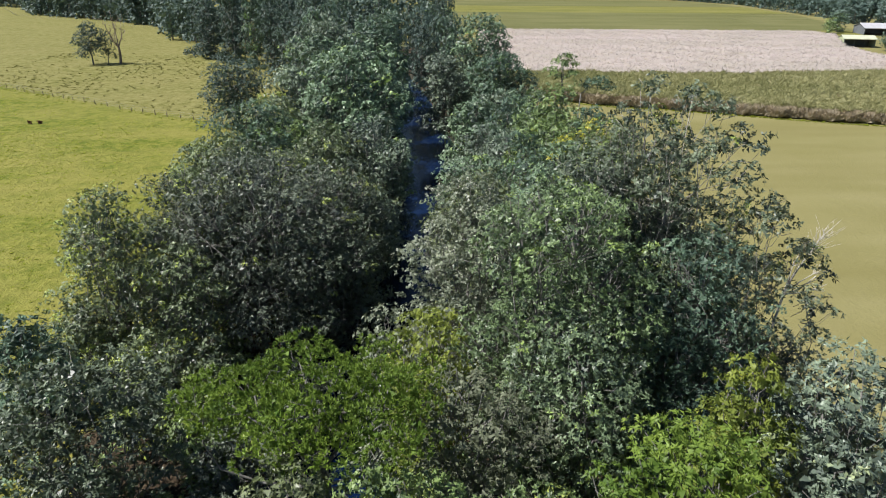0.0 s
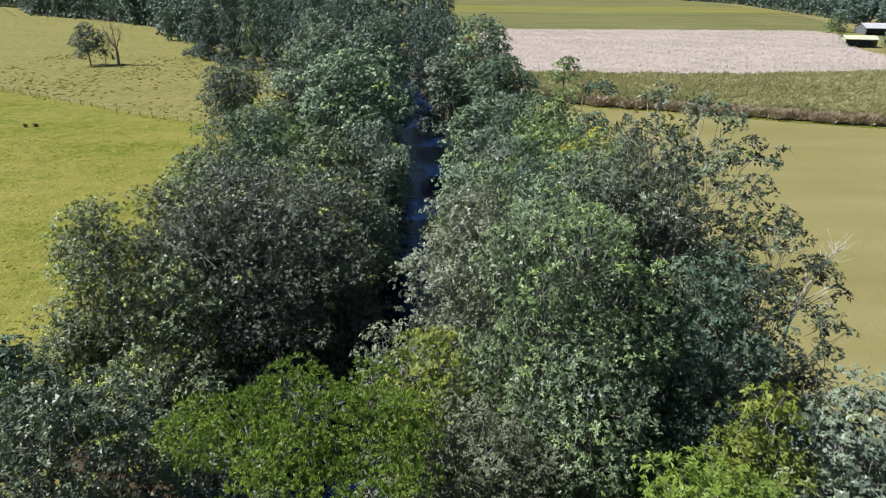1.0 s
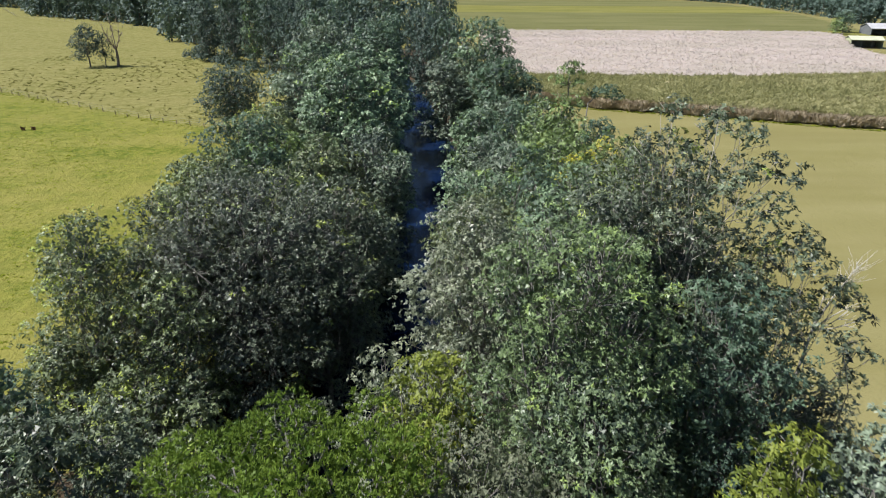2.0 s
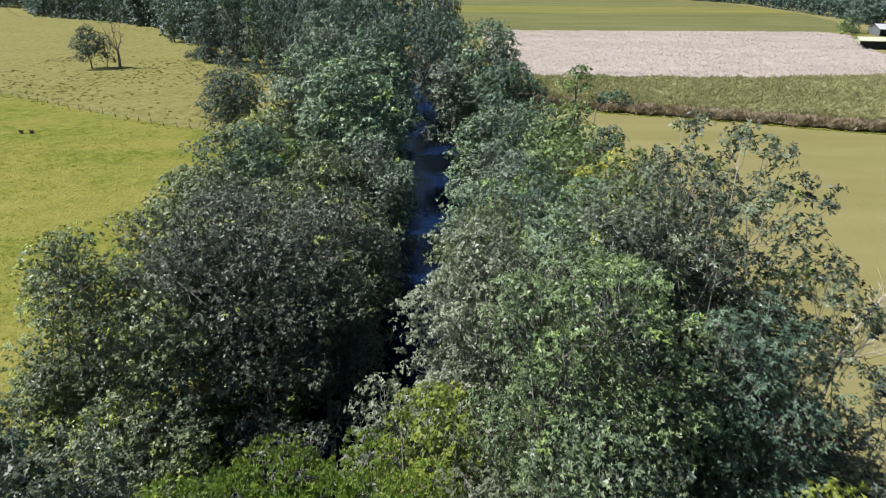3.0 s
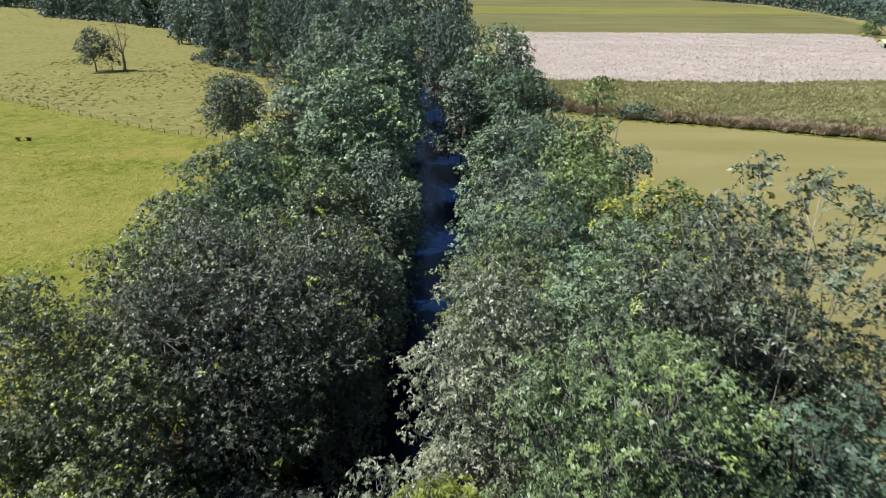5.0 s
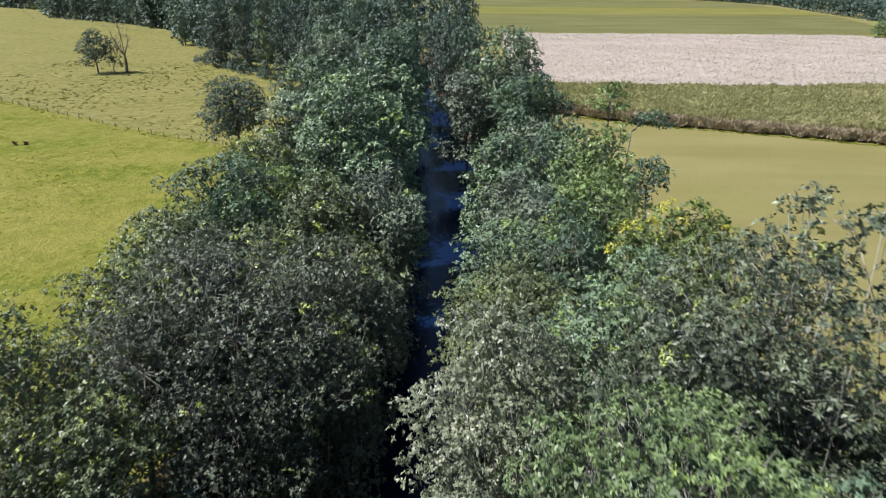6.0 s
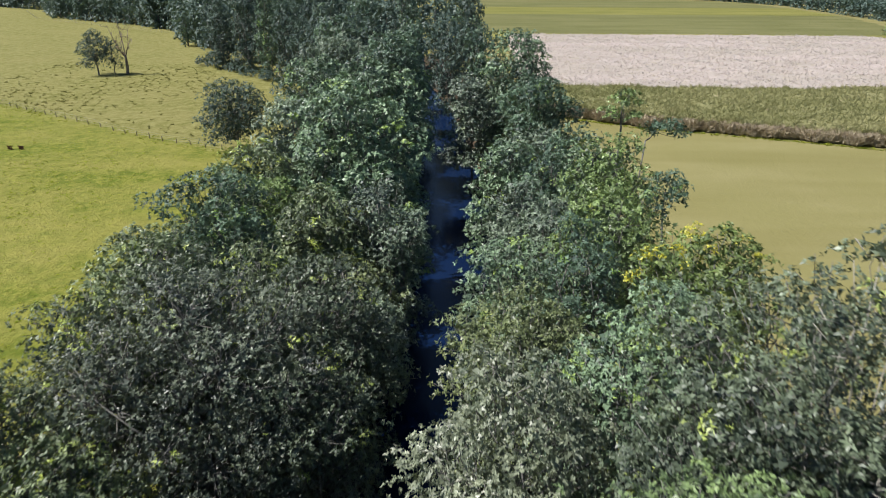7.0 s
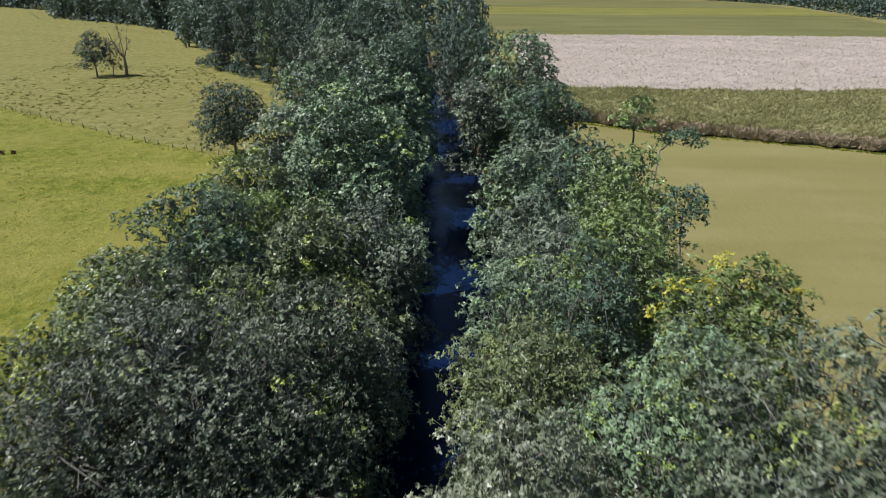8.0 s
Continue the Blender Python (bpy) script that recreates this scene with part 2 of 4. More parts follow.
def leaf_mesh(name, quads, material):
    """Leaves as pairs of triangles along the midrib."""
    n, corners = quads.shape[:2]
    k = (np.arange(n) * corners)[:, None]
    loops = k + (np.array([0, 1, 2]) if corners == 3 else np.array([0, 1, 2, 0, 2, 3]))
    return mesh_of(name, quads.reshape(-1, 3), loops, np.full(n * (corners - 2), 3), [material])


def tube(paths, sides=6):
    """Tapered tubes: paths are lists of (place, radius). Returns verts, loops, sizes."""
    verts, loops, sizes, k = [], [], [], 0
    ring = np.arange(sides) * 2 * np.pi / sides
    for path in paths:
        p = np.array([q for q, _ in path], dtype=float)
        r = np.array([w for _, w in path], dtype=float)
        way = unit(np.gradient(p, axis=0))
        ref = np.where(np.abs(way[:, 2:3]) > 0.9, np.array([[1.0, 0, 0]]), np.array([[0, 0, 1.0]]))
        a = unit(np.cross(way, ref))
        b = np.cross(way, a)
        v = p[:, None] + r[:, None, None] * (a[:, None] * np.cos(ring)[None, :, None] + b[:, None] * np.sin(ring)[None, :, None])
        verts.append(v.reshape(-1, 3))
        for i in range(len(p) - 1):
            for j in range(sides):
                j2 = (j + 1) % sides
                loops += [k + i * sides + j, k + i * sides + j2, k + (i + 1) * sides + j2, k + (i + 1) * sides + j]
                sizes.append(4)
        loops += [k + (len(p) - 1) * sides + j for j in range(sides)]
        sizes.append(sides)
        k += len(p) * sides
    return np.concatenate(verts), loops, sizes


def joined(*pieces):
    """Several tubes as one mesh."""
    verts, loops, sizes, k = [], [], [], 0
    for v, lo, si in pieces:
        verts.append(v)
        loops += [i + k for i in lo]
        sizes += si
        k += len(v)
    return np.concatenate(verts), loops, sizes


def branch(rng, a, b, ra, rb, steps=5, bend=0.08):
    a, b = np.asarray(a, float), np.asarray(b, float)
    span = np.linalg.norm(b - a)
    wob = rng.normal(size=3) * span * bend
    return [(a + (b - a) * t + wob * math.sin(math.pi * t) + np.array([0, 0, -span * bend * math.sin(math.pi * t)]), ra + (rb - ra) * t) for t in np.linspace(0, 1, steps)]


def boughs_of(rng, top, low, rx, ry, count, size, flat=0.85):
    """The boughs of a crown: places and radii on an uneven dome, with a few inside."""
    mid = low + (top - low) * 0.45
    phase = rng.uniform(0, 6.28, 3)
    out = []
    for k in range(count):
        u = (k + 0.5) / count
        z = 1.0 - 1.9 * u
        ang = k * 2.39996 + rng.uniform(-0.4, 0.4)
        wide = math.sqrt(max(0.0, 1 - z ** 2.2)) if z > 0 else 1.0 - 0.12 * abs(z)
        lump = 1 + 0.13 * math.sin(3 * ang + phase[0]) + 0.08 * math.sin(5 * ang + phase[1] + 2 * z)
        reach = rng.uniform(0.72, 1.16) * lump if k % 6 else rng.uniform(0.25, 0.55)
        s = size * rng.uniform(0.62, 1.32)
        zz = mid + (top - s * flat - mid) * z * rng.uniform(0.87, 1.05) if z > 0 else mid + (mid - low) * z
        out.append((np.array([math.cos(ang) * wide * max(0.2, rx - s * 0.78) * reach, math.sin(ang) * wide * max(0.2, ry - s * 0.78) * reach, zz]), s))
    return out


def outer(p, cs, rs, own, flat, least):
    """Which places lie outside all balls but their own."""
    deep = np.linalg.norm((p[:, None] - cs[None]) / np.array([1, 1, flat]), axis=2) / rs[None]
    deep[np.arange(len(p)), own] = 9
    return deep.min(axis=1) > least


def clumps_of(rng, boughs, size, flat=0.85, low=-0.3):
    """Leaf clumps over the upper and outer side of each bough: places, radii and the bough of each."""
    cs, rs = np.array([c for c, _ in boughs]), np.array([r for _, r in boughs])
    places, radii, owner = [], [], []
    for i, (c, r) in enumerate(boughs):
        n = max(5, round(2.4 * (r / size) ** 2))
        k = np.arange(n)
        z = 1 - (1 - low) * (k + 0.5) / n
        ang = k * 2.39996 + rng.uniform(0, 6.28)
        d = np.stack((np.sqrt(1 - z * z) * np.cos(ang), np.sqrt(1 - z * z) * np.sin(ang), z), axis=1) + rng.normal(size=(n, 3)) * 0.14
        places.append(c + unit(d) * r * np.where(rng.uniform(size=(n, 1)) < 0.16, rng.uniform(1.05, 1.42, (n, 1)), rng.uniform(0.72, 1.04, (n, 1))) * np.array([1, 1, flat]))
        radii.append(size * rng.uniform(0.62, 1.25, n))
        owner.append(np.full(n, i))
    p, r, o = np.concatenate(places), np.concatenate(radii), np.concatenate(owner)
    keep = outer(p, cs, rs, o, flat, 0.80)
    return p[keep], r[keep], o[keep]


def sprigs_of(rng, lobes, gap, flat=0.85, low=-0.12, buried=0.78):
    """Places and outward ways of twigs over round clumps, leaving out those buried in a neighbour, and the clump of each."""
    places, ways, owner = [], [], []
    cs, rs = np.array([c for c, _ in lobes]), np.array([r for _, r in lobes])
    for i, (c, r) in enumerate(lobes):
        n = max(5, int(4 * math.pi * r * r * 0.85 / gap ** 2))
        d = unit(rng.normal(size=(n, 3)))
        d = d[d[:, 2] > low]
        p = c + d * r * rng.uniform(0.74, 1.1, (len(d), 1)) * np.array([1, 1, flat])
        near = np.flatnonzero(np.linalg.norm(cs - c, axis=1) < r + rs + 0.2)
        keep = outer(p, cs[near], rs[near], int(np.flatnonzero(near == i)[0]), flat, buried)
        places.append(p[keep])
        ways.append((d + np.array([0, 0, 0.45]) + rng.normal(size=d.shape) * 0.22)[keep])
        owner.append(np.full(keep.sum(), i))
    return np.concatenate(places), np.concatenate(ways), np.concatenate(owner)


def make_tree(name, at, top, low, rx, ry, leaf, label, category="tree", group="", seed=1, gap=0.5, length=0.34, wide=0.42, count=9, clumps=24,
              clump=None, bark=None, droop=0.15, spread=(50, 92), girth=0.3, bare=0.0, ground=0.0, lean=(0, 0), flat=0.85, uneven=None, twig=(2, 1.0), kind="", size=None, pith=0.68, forked=0.75):
    """A tree: tapered trunk, limbs to every bough, twigs to every leaf clump, and a crown of single leaves."""
    rng = np.random.default_rng(seed)
    thing = tagged(new(name), label, category, group, kind)
    thing.matrix_basis = pose(at[0], at[1], ground)
    big = (clump or 0.34 * (rx + ry) / 2) * 1.36
    boughs = boughs_of(rng, top - ground, low - ground, rx, ry, max(6, round(clumps * 0.47)), big, flat)
    swell = min(1.0, 0.07 * (top - low)) if uneven is None else uneven
    boughs = [(c + np.array([0, 0, swell * math.sin(c[0] * 5.0 / rx + seed) * math.sin(c[1] * 5.0 / ry + 2 * seed)]), r) for c, r in boughs]
    shift = np.array([lean[0], lean[1], 0.0])
    boughs = [(c + shift * (c[2] / (top - ground)), r) for c, r in boughs]
    fork = np.array([0, 0, (low - ground) * forked + 0.5]) + shift * 0.4
    crownmid = np.array([0, 0, (low + (top - low) * 0.55) - ground]) + shift * 0.7
    paths = [branch(rng, (0, 0, -0.3), fork, girth, girth * 0.75, 5, 0.03), branch(rng, fork, crownmid, girth * 0.72, girth * 0.3, 4, 0.05)]
    small = size or max(0.42, gap * 1.25)
    cp, cr, co = clumps_of(rng, boughs, small, flat)
    limbs, twigs = [], []
    for i, (c, r) in enumerate(boughs):
        t = rng.uniform(0.0, 0.9)
        start = fork + (crownmid - fork) * t
        limbs.append(branch(rng, start, c, girth * 0.30, girth * 0.10, 5, 0.12))
        for p in cp[co == i][::3]:
            twigs.append(branch(rng, c - (c - start) * 0.15, p, girth * 0.10, 0.016, 3, 0.10))
        for k in range(twig[0]):
            d = unit(rng.normal(size=3) + np.array([0, 0, 0.7]))
            tip = c + d * r * rng.uniform(0.9, twig[1] + 0.1) * np.array([1, 1, flat])
            twigs.append(branch(rng, c, tip, girth * 0.09, 0.018, 3, 0.14))
    v, lo, si = tube(paths, 7)
    trunk = new("trunk", mesh_of("trunk", v, lo, si, [bark or BARK], smooth=True))
    trunk.parent = thing
    v, lo, si = joined(tube(limbs, 4), tube(twigs, 3))
    limbs_made = new("branchwork", mesh_of("branchwork", v, lo, si, [bark or BARK], smooth=True))
    limbs_made.parent = trunk
    keep = rng.uniform(size=len(cp)) > bare
    cp, cr, co = cp[keep], cr[keep], co[keep]
    places, ways, own = sprigs_of(rng, list(zip(cp, cr)), gap * 1.06, flat, -0.2)
    each = max(6, round(count * 0.85))
    tufts_of = leaves(rng, places, ways, each, length * 0.66, wide * 1.22, spread, droop, tri=True, loose=gap * 0.16)
    tone_bough, tone_clump = rng.uniform(-0.5, 0.5, len(boughs)), rng.uniform(-0.5, 0.5, len(cp))
    tone = np.repeat(tone_bough[co[own]] * 0.55 + tone_clump[own] * 0.45, each)
    young = np.repeat(rng.uniform(0, 1, len(cp))[own] * 0.6 + rng.uniform(0, 1, len(boughs))[co[own]] * 0.4, each)
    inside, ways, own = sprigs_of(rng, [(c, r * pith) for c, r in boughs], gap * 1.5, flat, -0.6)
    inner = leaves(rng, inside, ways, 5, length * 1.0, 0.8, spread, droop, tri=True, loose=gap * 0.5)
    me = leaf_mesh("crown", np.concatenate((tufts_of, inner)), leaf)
    # inner leaves toned darker: the crown's inner shade put into their colour
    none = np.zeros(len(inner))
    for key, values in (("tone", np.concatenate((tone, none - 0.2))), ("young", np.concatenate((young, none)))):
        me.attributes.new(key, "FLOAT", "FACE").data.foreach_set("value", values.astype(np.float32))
    crown = new("crown", me)
    crown.parent = thing
    return thing


# ---- ground and creek ----
CREEK = ((-40, -9.0), (0, -7.5), (20, -7.5), (40, -6.8), (60, -5.4), (80, -4.6), (100, -3.4), (116, -2.4), (135, -4.6), (160, -7.5), (190, -12.0), (240, -22.0), (320, -30.0), (3000, -60.0))


def creek_x(y):
    return np.interp(y, [a for a, _ in CREEK], [b for _, b in CREEK])


def ground_z(x, y):
    off = np.abs(x - creek_x(y))
    t = np.clip((9.5 - off) / 6.5, 0, 1)
    fade = np.clip((420 - y) / 100, 0, 1) * np.clip((y + 60) / 20, 0, 1)
    return -3.6 * (t * t * (3 - 2 * t)) * fade + 0.10 * np.sin(x * 0.11 + 1.3) * np.sin(y * 0.09)


def build_ground():
    xs = np.concatenate((-np.geomspace(3600, 70, 34), np.arange(-60, 61, 1.5), np.geomspace(70, 3600, 34)))
    ys = np.concatenate((-np.geomspace(3600, 70, 20), np.arange(-60, 260, 2.0), np.geomspace(262, 3600, 44)))
    gx, gy = np.meshgrid(xs, ys)
    verts = np.stack((gx, gy, ground_z(gx, gy)), axis=-1).reshape(-1, 3)
    w, h = len(xs), len(ys)
    i, j = np.meshgrid(np.arange(w - 1), np.arange(h - 1))
    k = (j * w + i).ravel()
    loops = np.stack((k, k + 1, k + w + 1, k + w), axis=1)
    off = np.abs(verts[:, 0] - creek_x(verts[:, 1]))
    edge = 17 + 3 * np.sin(verts[:, 1] * 0.19)
    bank = np.clip((edge - off) / 5.0 + 0.5, 0, 1) * np.clip((310 - verts[:, 1]) / 20, 0, 1) * np.clip((verts[:, 1] + 70) / 20, 0, 1)
    me = mesh_of("ground", verts, loops, np.full(len(loops), 4), [GROUND], None, True)
    me.attributes.new("bank", "FLOAT", "POINT").data.foreach_set("value", bank.astype(np.float32))
    ground = new("ground", me)
    tagged(ground, "flat grazing land with a sunken creek bed", "ground", kind="structure")


def build_water():
    ys = np.arange(-55, 400, 4.0)
    xs = creek_x(ys)
    v = np.concatenate((np.stack((xs - 7.0, ys, np.full(len(ys), -2.0)), axis=1), np.stack((xs + 7.0, ys, np.full(len(ys), -2.0)), axis=1)))
    n = len(ys)
    k = np.arange(n - 1)
    loops = np.stack((k, k + n, k + n + 1, k + 1), axis=1)
    tagged(new("water", mesh_of("water", v, loops, np.full(n - 1, 4), [WATER], smooth=True)), "dark still creek water reflecting the sky", "water", kind="structure")


build_ground()
build_water()

# ---- fields ----


def point_in(poly, x, y):
    """Which of the points lie inside the polygon."""
    inside = np.zeros(len(x), bool)
    for (x0, y0), (x1, y1) in zip(poly, poly[1:] + poly[:1]):
        cross = ((y0 > y) != (y1 > y)) & (x < (x1 - x0) * (y - y0) / (y1 - y0 + 1e-9) + x0)
        inside ^= cross
    return inside


def scatter(rng, poly, gap):
    """Places about gap apart, jittered, inside a polygon."""
    px, py = [p[0] for p in poly], [p[1] for p in poly]
    n = int((max(px) - min(px)) * (max(py) - min(py)) / gap ** 2)
    x, y = rng.uniform(min(px), max(px), n), rng.uniform(min(py), max(py), n)
    ok = point_in(poly, x, y)
    return x[ok], y[ok]


def field_bed(poly, height, gap, seed, rough=0.05):
    """The closed body of a standing crop: an uneven top, and sides down to the soil. Returns verts, loops, sizes."""
    px, py = [p[0] for p in poly], [p[1] for p in poly]
    xs, ys = np.arange(min(px), max(px) + gap, gap), np.arange(min(py), max(py) + gap, gap)
    gx, gy = np.meshgrid(xs, ys)
    rng = np.random.default_rng(seed)
    top = height * (0.80 + 0.07 * np.sin(gx * 0.31 + seed) * np.sin(gy * 0.27) + rng.uniform(-rough, rough, gx.shape))
    ok = point_in(poly, gx.ravel(), gy.ravel()).reshape(gx.shape)
    top = np.where(ok, top, 0.0)
    verts = np.stack((gx + rng.uniform(-3, 3, gx.shape) * rough * gap, gy + rng.uniform(-3, 3, gx.shape) * rough * gap, top), axis=-1).reshape(-1, 3)
    w = len(xs)
    i, j = np.meshgrid(np.arange(w - 1), np.arange(len(ys) - 1))
    k = (j * w + i).ravel()
    loops = np.stack((k, k + 1, k + w + 1, k + w), axis=1)
    some = ok.ravel()[loops].any(axis=1)
    return verts, loops[some], np.full(some.sum(), 4)


def crop(name, poly, height, leaf, label, seed, gap=1.3, count=7, length=1.6, wide=0.09, bed=None, spread=(10, 60), droop=0.1, bed_gap=1.1, low=0.72, rough=0.04, bed_poly=None):
    rng = np.random.default_rng(seed)
    thing = tagged(new(name), label, "crop", kind="stuff")
    v, lo, si = field_bed(bed_poly or poly, height, bed_gap, seed, rough)
    new("crop_bed", mesh_of("crop_bed", v, lo, si, [bed or leaf])).parent = thing
    x, y = scatter(rng, poly, gap)
    at = np.stack((x, y, height * (low + 0.08 * np.sin(x * 0.31 + seed) * np.sin(y * 0.27)) + rng.uniform(-0.25, 0.2, len(x))), axis=1)
    out = np.stack((rng.normal(size=len(x)) * 0.2, rng.normal(size=len(x)) * 0.2, np.ones(len(x))), axis=1)
    new("crop_leaves", leaf_mesh("crop_leaves", leaves(rng, at, out, count, length, wide, spread, droop, tri=True), leaf)).parent = thing
    return thing


CANE_FRONT = [(18.0, 181.0), (27.0, 176.0), (37.0, 170.0), (53.0, 164.0), (69.0, 158.5), (80.0, 154.5), (97.0, 148.5), (150.0, 131.0)]
STANDING = CANE_FRONT + [(190.0, 140.0), (180.0, 222.0), (135.0, 214.0), (82.0, 206.0), (52.0, 207.0), (16.0, 209.0)]
FLOWERING = [(16.0, 209.0), (52.0, 207.0), (82.0, 206.0), (135.0, 214.0), (158.0, 218.0), (161.0, 256.0), (164.0, 286.0), (187.0, 338.0), (178.0, 352.0), (14.0, 352.0)]
crop("cane_field", STANDING, 3.5, CANE, "tall green sugar cane standing along a mown paddock", 11, 0.85, 8, 1.15, 0.10, spread=(15, 72), bed_poly=[(x, y + 2.4) for x, y in CANE_FRONT] + STANDING[len(CANE_FRONT):])
crop("flowering_cane_field", FLOWERING, 3.4, PLUME, "sugar cane in pinkish-white flower beyond the green cane", 12, 1.1, 5, 0.62, 0.36, spread=(30, 80), droop=0.0, bed_gap=1.6, low=0.78)
FAR_STRIPS = ((350.0, 384.0, 0.30, VERGE), (382.0, 522.0, 0.34, FIELD), (518.0, 602.0, 0.30, VERGE), (598.0, 720.0, 0.34, FIELD))
for k, (y0, y1, tall, leaf) in enumerate(FAR_STRIPS):
    right = lambda y: float(np.interp(y, [360, 420, 520, 645, 690, 720], [215, 232, 250, 246, 222, 190]))
    strip = [(-10.0, y0), (right(y0), y0), (right((y0 + y1) / 2), (y0 + y1) / 2), (right(y1), y1), (-10.0, y1)]
    crop("far_crop", strip, tall, leaf, "low green crop strip in a wide far field", 20 + k, 2.6, 4, 0.5, 0.6, spread=(60, 88), bed_gap=4.0, rough=0.0)


def cane_wall():
    """The brown stalks and hanging dead leaves along the cane's open edge."""
    rng = np.random.default_rng(31)
    fx, fy = [p[0] for p in CANE_FRONT], [p[1] for p in CANE_FRONT]
    x = rng.uniform(18, 150, 16000)
    y = np.interp(x, fx, fy) + rng.uniform(-0.35, 2.6, len(x)) + 0.7 * np.sin(x * 0.62 + 2 * np.sin(x * 0.17)) + 0.3 * np.sin(x * 1.7)
    z = rng.uniform(0.0, 1.7, len(x))
    at = np.stack((x, y, z), axis=1)
    out = np.stack((rng.normal(size=len(x)) * 0.25, rng.normal(size=len(x)) * 0.25 - 0.15, np.ones(len(x))), axis=1)
    tagged(new("cane_edge", leaf_mesh("cane_edge", leaves(rng, at, out, 5, 1.15, 0.05, (4, 38), 0.05, tri=True), CANE_STALK)), "brown stalks and dead leaves along the cane edge", "crop", kind="stuff")


cane_wall()


def tufts(name, poly, gap, leaf, label, seed, count, length, wide, size=(0.6, 1.4), thin=0.0, spread=(45, 88)):
    rng = np.random.default_rng(seed)
    x, y = scatter(rng, poly, gap)
    if thin:
        patchy = np.sin(x * 0.07 + 1) * np.sin(y * 0.05 + 2) + rng.uniform(-1, 1, len(x))
        keep = patchy > np.quantile(patchy, thin)
        x, y = x[keep], y[keep]
    at = np.stack((x, y, ground_z(x, y)), axis=1)
    out = np.tile(np.array([[0.0, 0.0, 1.0]]), (len(x), 1)) + rng.normal(size=(len(x), 3)) * 0.1
    q = leaves(rng, at, out, count, length, wide, spread, 0.0)
    s = np.repeat(rng.uniform(size[0], size[1], len(x)), count)[:, None, None]
    base = np.repeat(at, count, axis=0)[:, None]
    tagged(new(name, leaf_mesh(name, base + (q - base) * s, leaf)), label, "grass", kind="stuff")


ROUGH_PASTURE = [(-52.0, 150.0), (-100.0, 176.0), (-150.0, 208.0), (-150.0, 262.0), (-110.0, 268.0), (-70.0, 222.0), (-46.0, 170.0)]
NEAR_PASTURE = [(-58.0, 44.0), (-27.0, 34.0), (-29.0, 95.0), (-44.0, 138.0), (-58.0, 147.0), (-118.0, 182.0), (-110.0, 120.0)]
tufts("grass_tufts", NEAR_PASTURE, 1.0, TURF_BLADES, "short bright grass tufts over the pasture", 41, 4, 0.32, 0.6, (0.4, 1.3), 0.6, (72, 92))
FENCE_STRIP = [(-46.0, 141.0), (-64.0, 149.0), (-100.0, 170.0), (-150.0, 201.0), (-150.0, 206.0), (-100.0, 176.0), (-64.0, 154.0), (-46.0, 147.0)]
tufts("fence_grass", FENCE_STRIP, 1.0, TURF_BLADES, "rough long grass left standing along the fence", 44, 6, 0.40, 0.28, (0.4, 1.3), 0.4)
tufts("tussock_grass", ROUGH_PASTURE, 2.0, TUSSOCK, "dry tussocks dotted over rough pasture", 42, 9, 0.50, 0.28, (0.35, 1.4), 0.5)


def dried_weed(x, y, wide, tall, seed):
    """A dead reddish-brown weed standing in the grazed grass: a few stalks and curled leaves."""
    rng = np.random.default_rng(seed)
    thing = tagged(new("dried_weed"), "dead reddish-brown weed clump in grazed grass", "weed", "dried weeds in the pasture")
    thing.matrix_basis = pose(x, y, float(ground_z(np.array([x]), np.array([y]))[0]))
    stalks = [branch(rng, (0, 0, -0.05), (rng.uniform(-wide, wide) * 0.5, rng.uniform(-0.3, 0.3), tall * rng.uniform(0.6, 1.0)), 0.03, 0.012, 4, 0.08) for _ in range(9)]
    v, lo, si = tube(stalks, 4)
    stem = new("stems", mesh_of("stems", v, lo, si, [WEED]))
    stem.parent = thing
    at = np.concatenate([np.array([p for p, _ in path[1:]]) for path in stalks])
    out = rng.normal(size=at.shape) * 0.5 + np.array([0, 0, 0.5])
    new("leaves", leaf_mesh("leaves", leaves(rng, at, out, 6, 0.32, 0.34, (30, 100), 0.3), WEED)).parent = thing


for k, (wx, wy, ww, wh) in enumerate(((-91.4, 143.0, 0.9, 0.75), (-89.5, 143.3, 1.0, 0.7))):
    dried_weed(wx, wy, ww, wh, 240 + k)

VERGE_STRIP = [(x, y - 2.2) for x, y in CANE_FRONT] + [(x, y - 0.6) for x, y in reversed(CANE_FRONT)]
tufts("grass_verge", VERGE_STRIP, 0.5, TURF_BLADES, "strip of bright longer grass along the cane", 43, 5, 0.45, 0.3, (0.6, 1.3))


# ---- trees of the creek banks: name, place, top, crown's foot, half widths, leaf, label, and the rest ----
def bank_z(x, y):
    return float(ground_z(np.array([x]), np.array([y]))[0])


def bank_tree(name, x, y, top, low, rx, ry, leaf, label, **more):
    return make_tree(name, (x, y), top, low, rx, ry, leaf, label, group="trees along the creek banks", ground=bank_z(x, y), **more)


# west bank, beside the pasture
bank_tree("spreading_tree", -16.2, 51.2, 18.3, 3.0, 8.8, 7.6, DULL, "broad dull-leaved tree with bare grey twigs over the creek", seed=101, clumps=120, clump=1.70, gap=0.46, length=0.28, wide=0.36, girth=0.38, bark=BARK, bare=0.05, twig=(4, 1.15), count=11)
bank_tree("broadleaf_tree", -24.9, 45.0, 17.4, 1.0, 4.6, 4.6, TIPPED, "open green broadleaf tree at the pasture edge", seed=102, clumps=112, clump=1.2, gap=0.44, length=0.28, bare=0.0, count=11, pith=0.75)
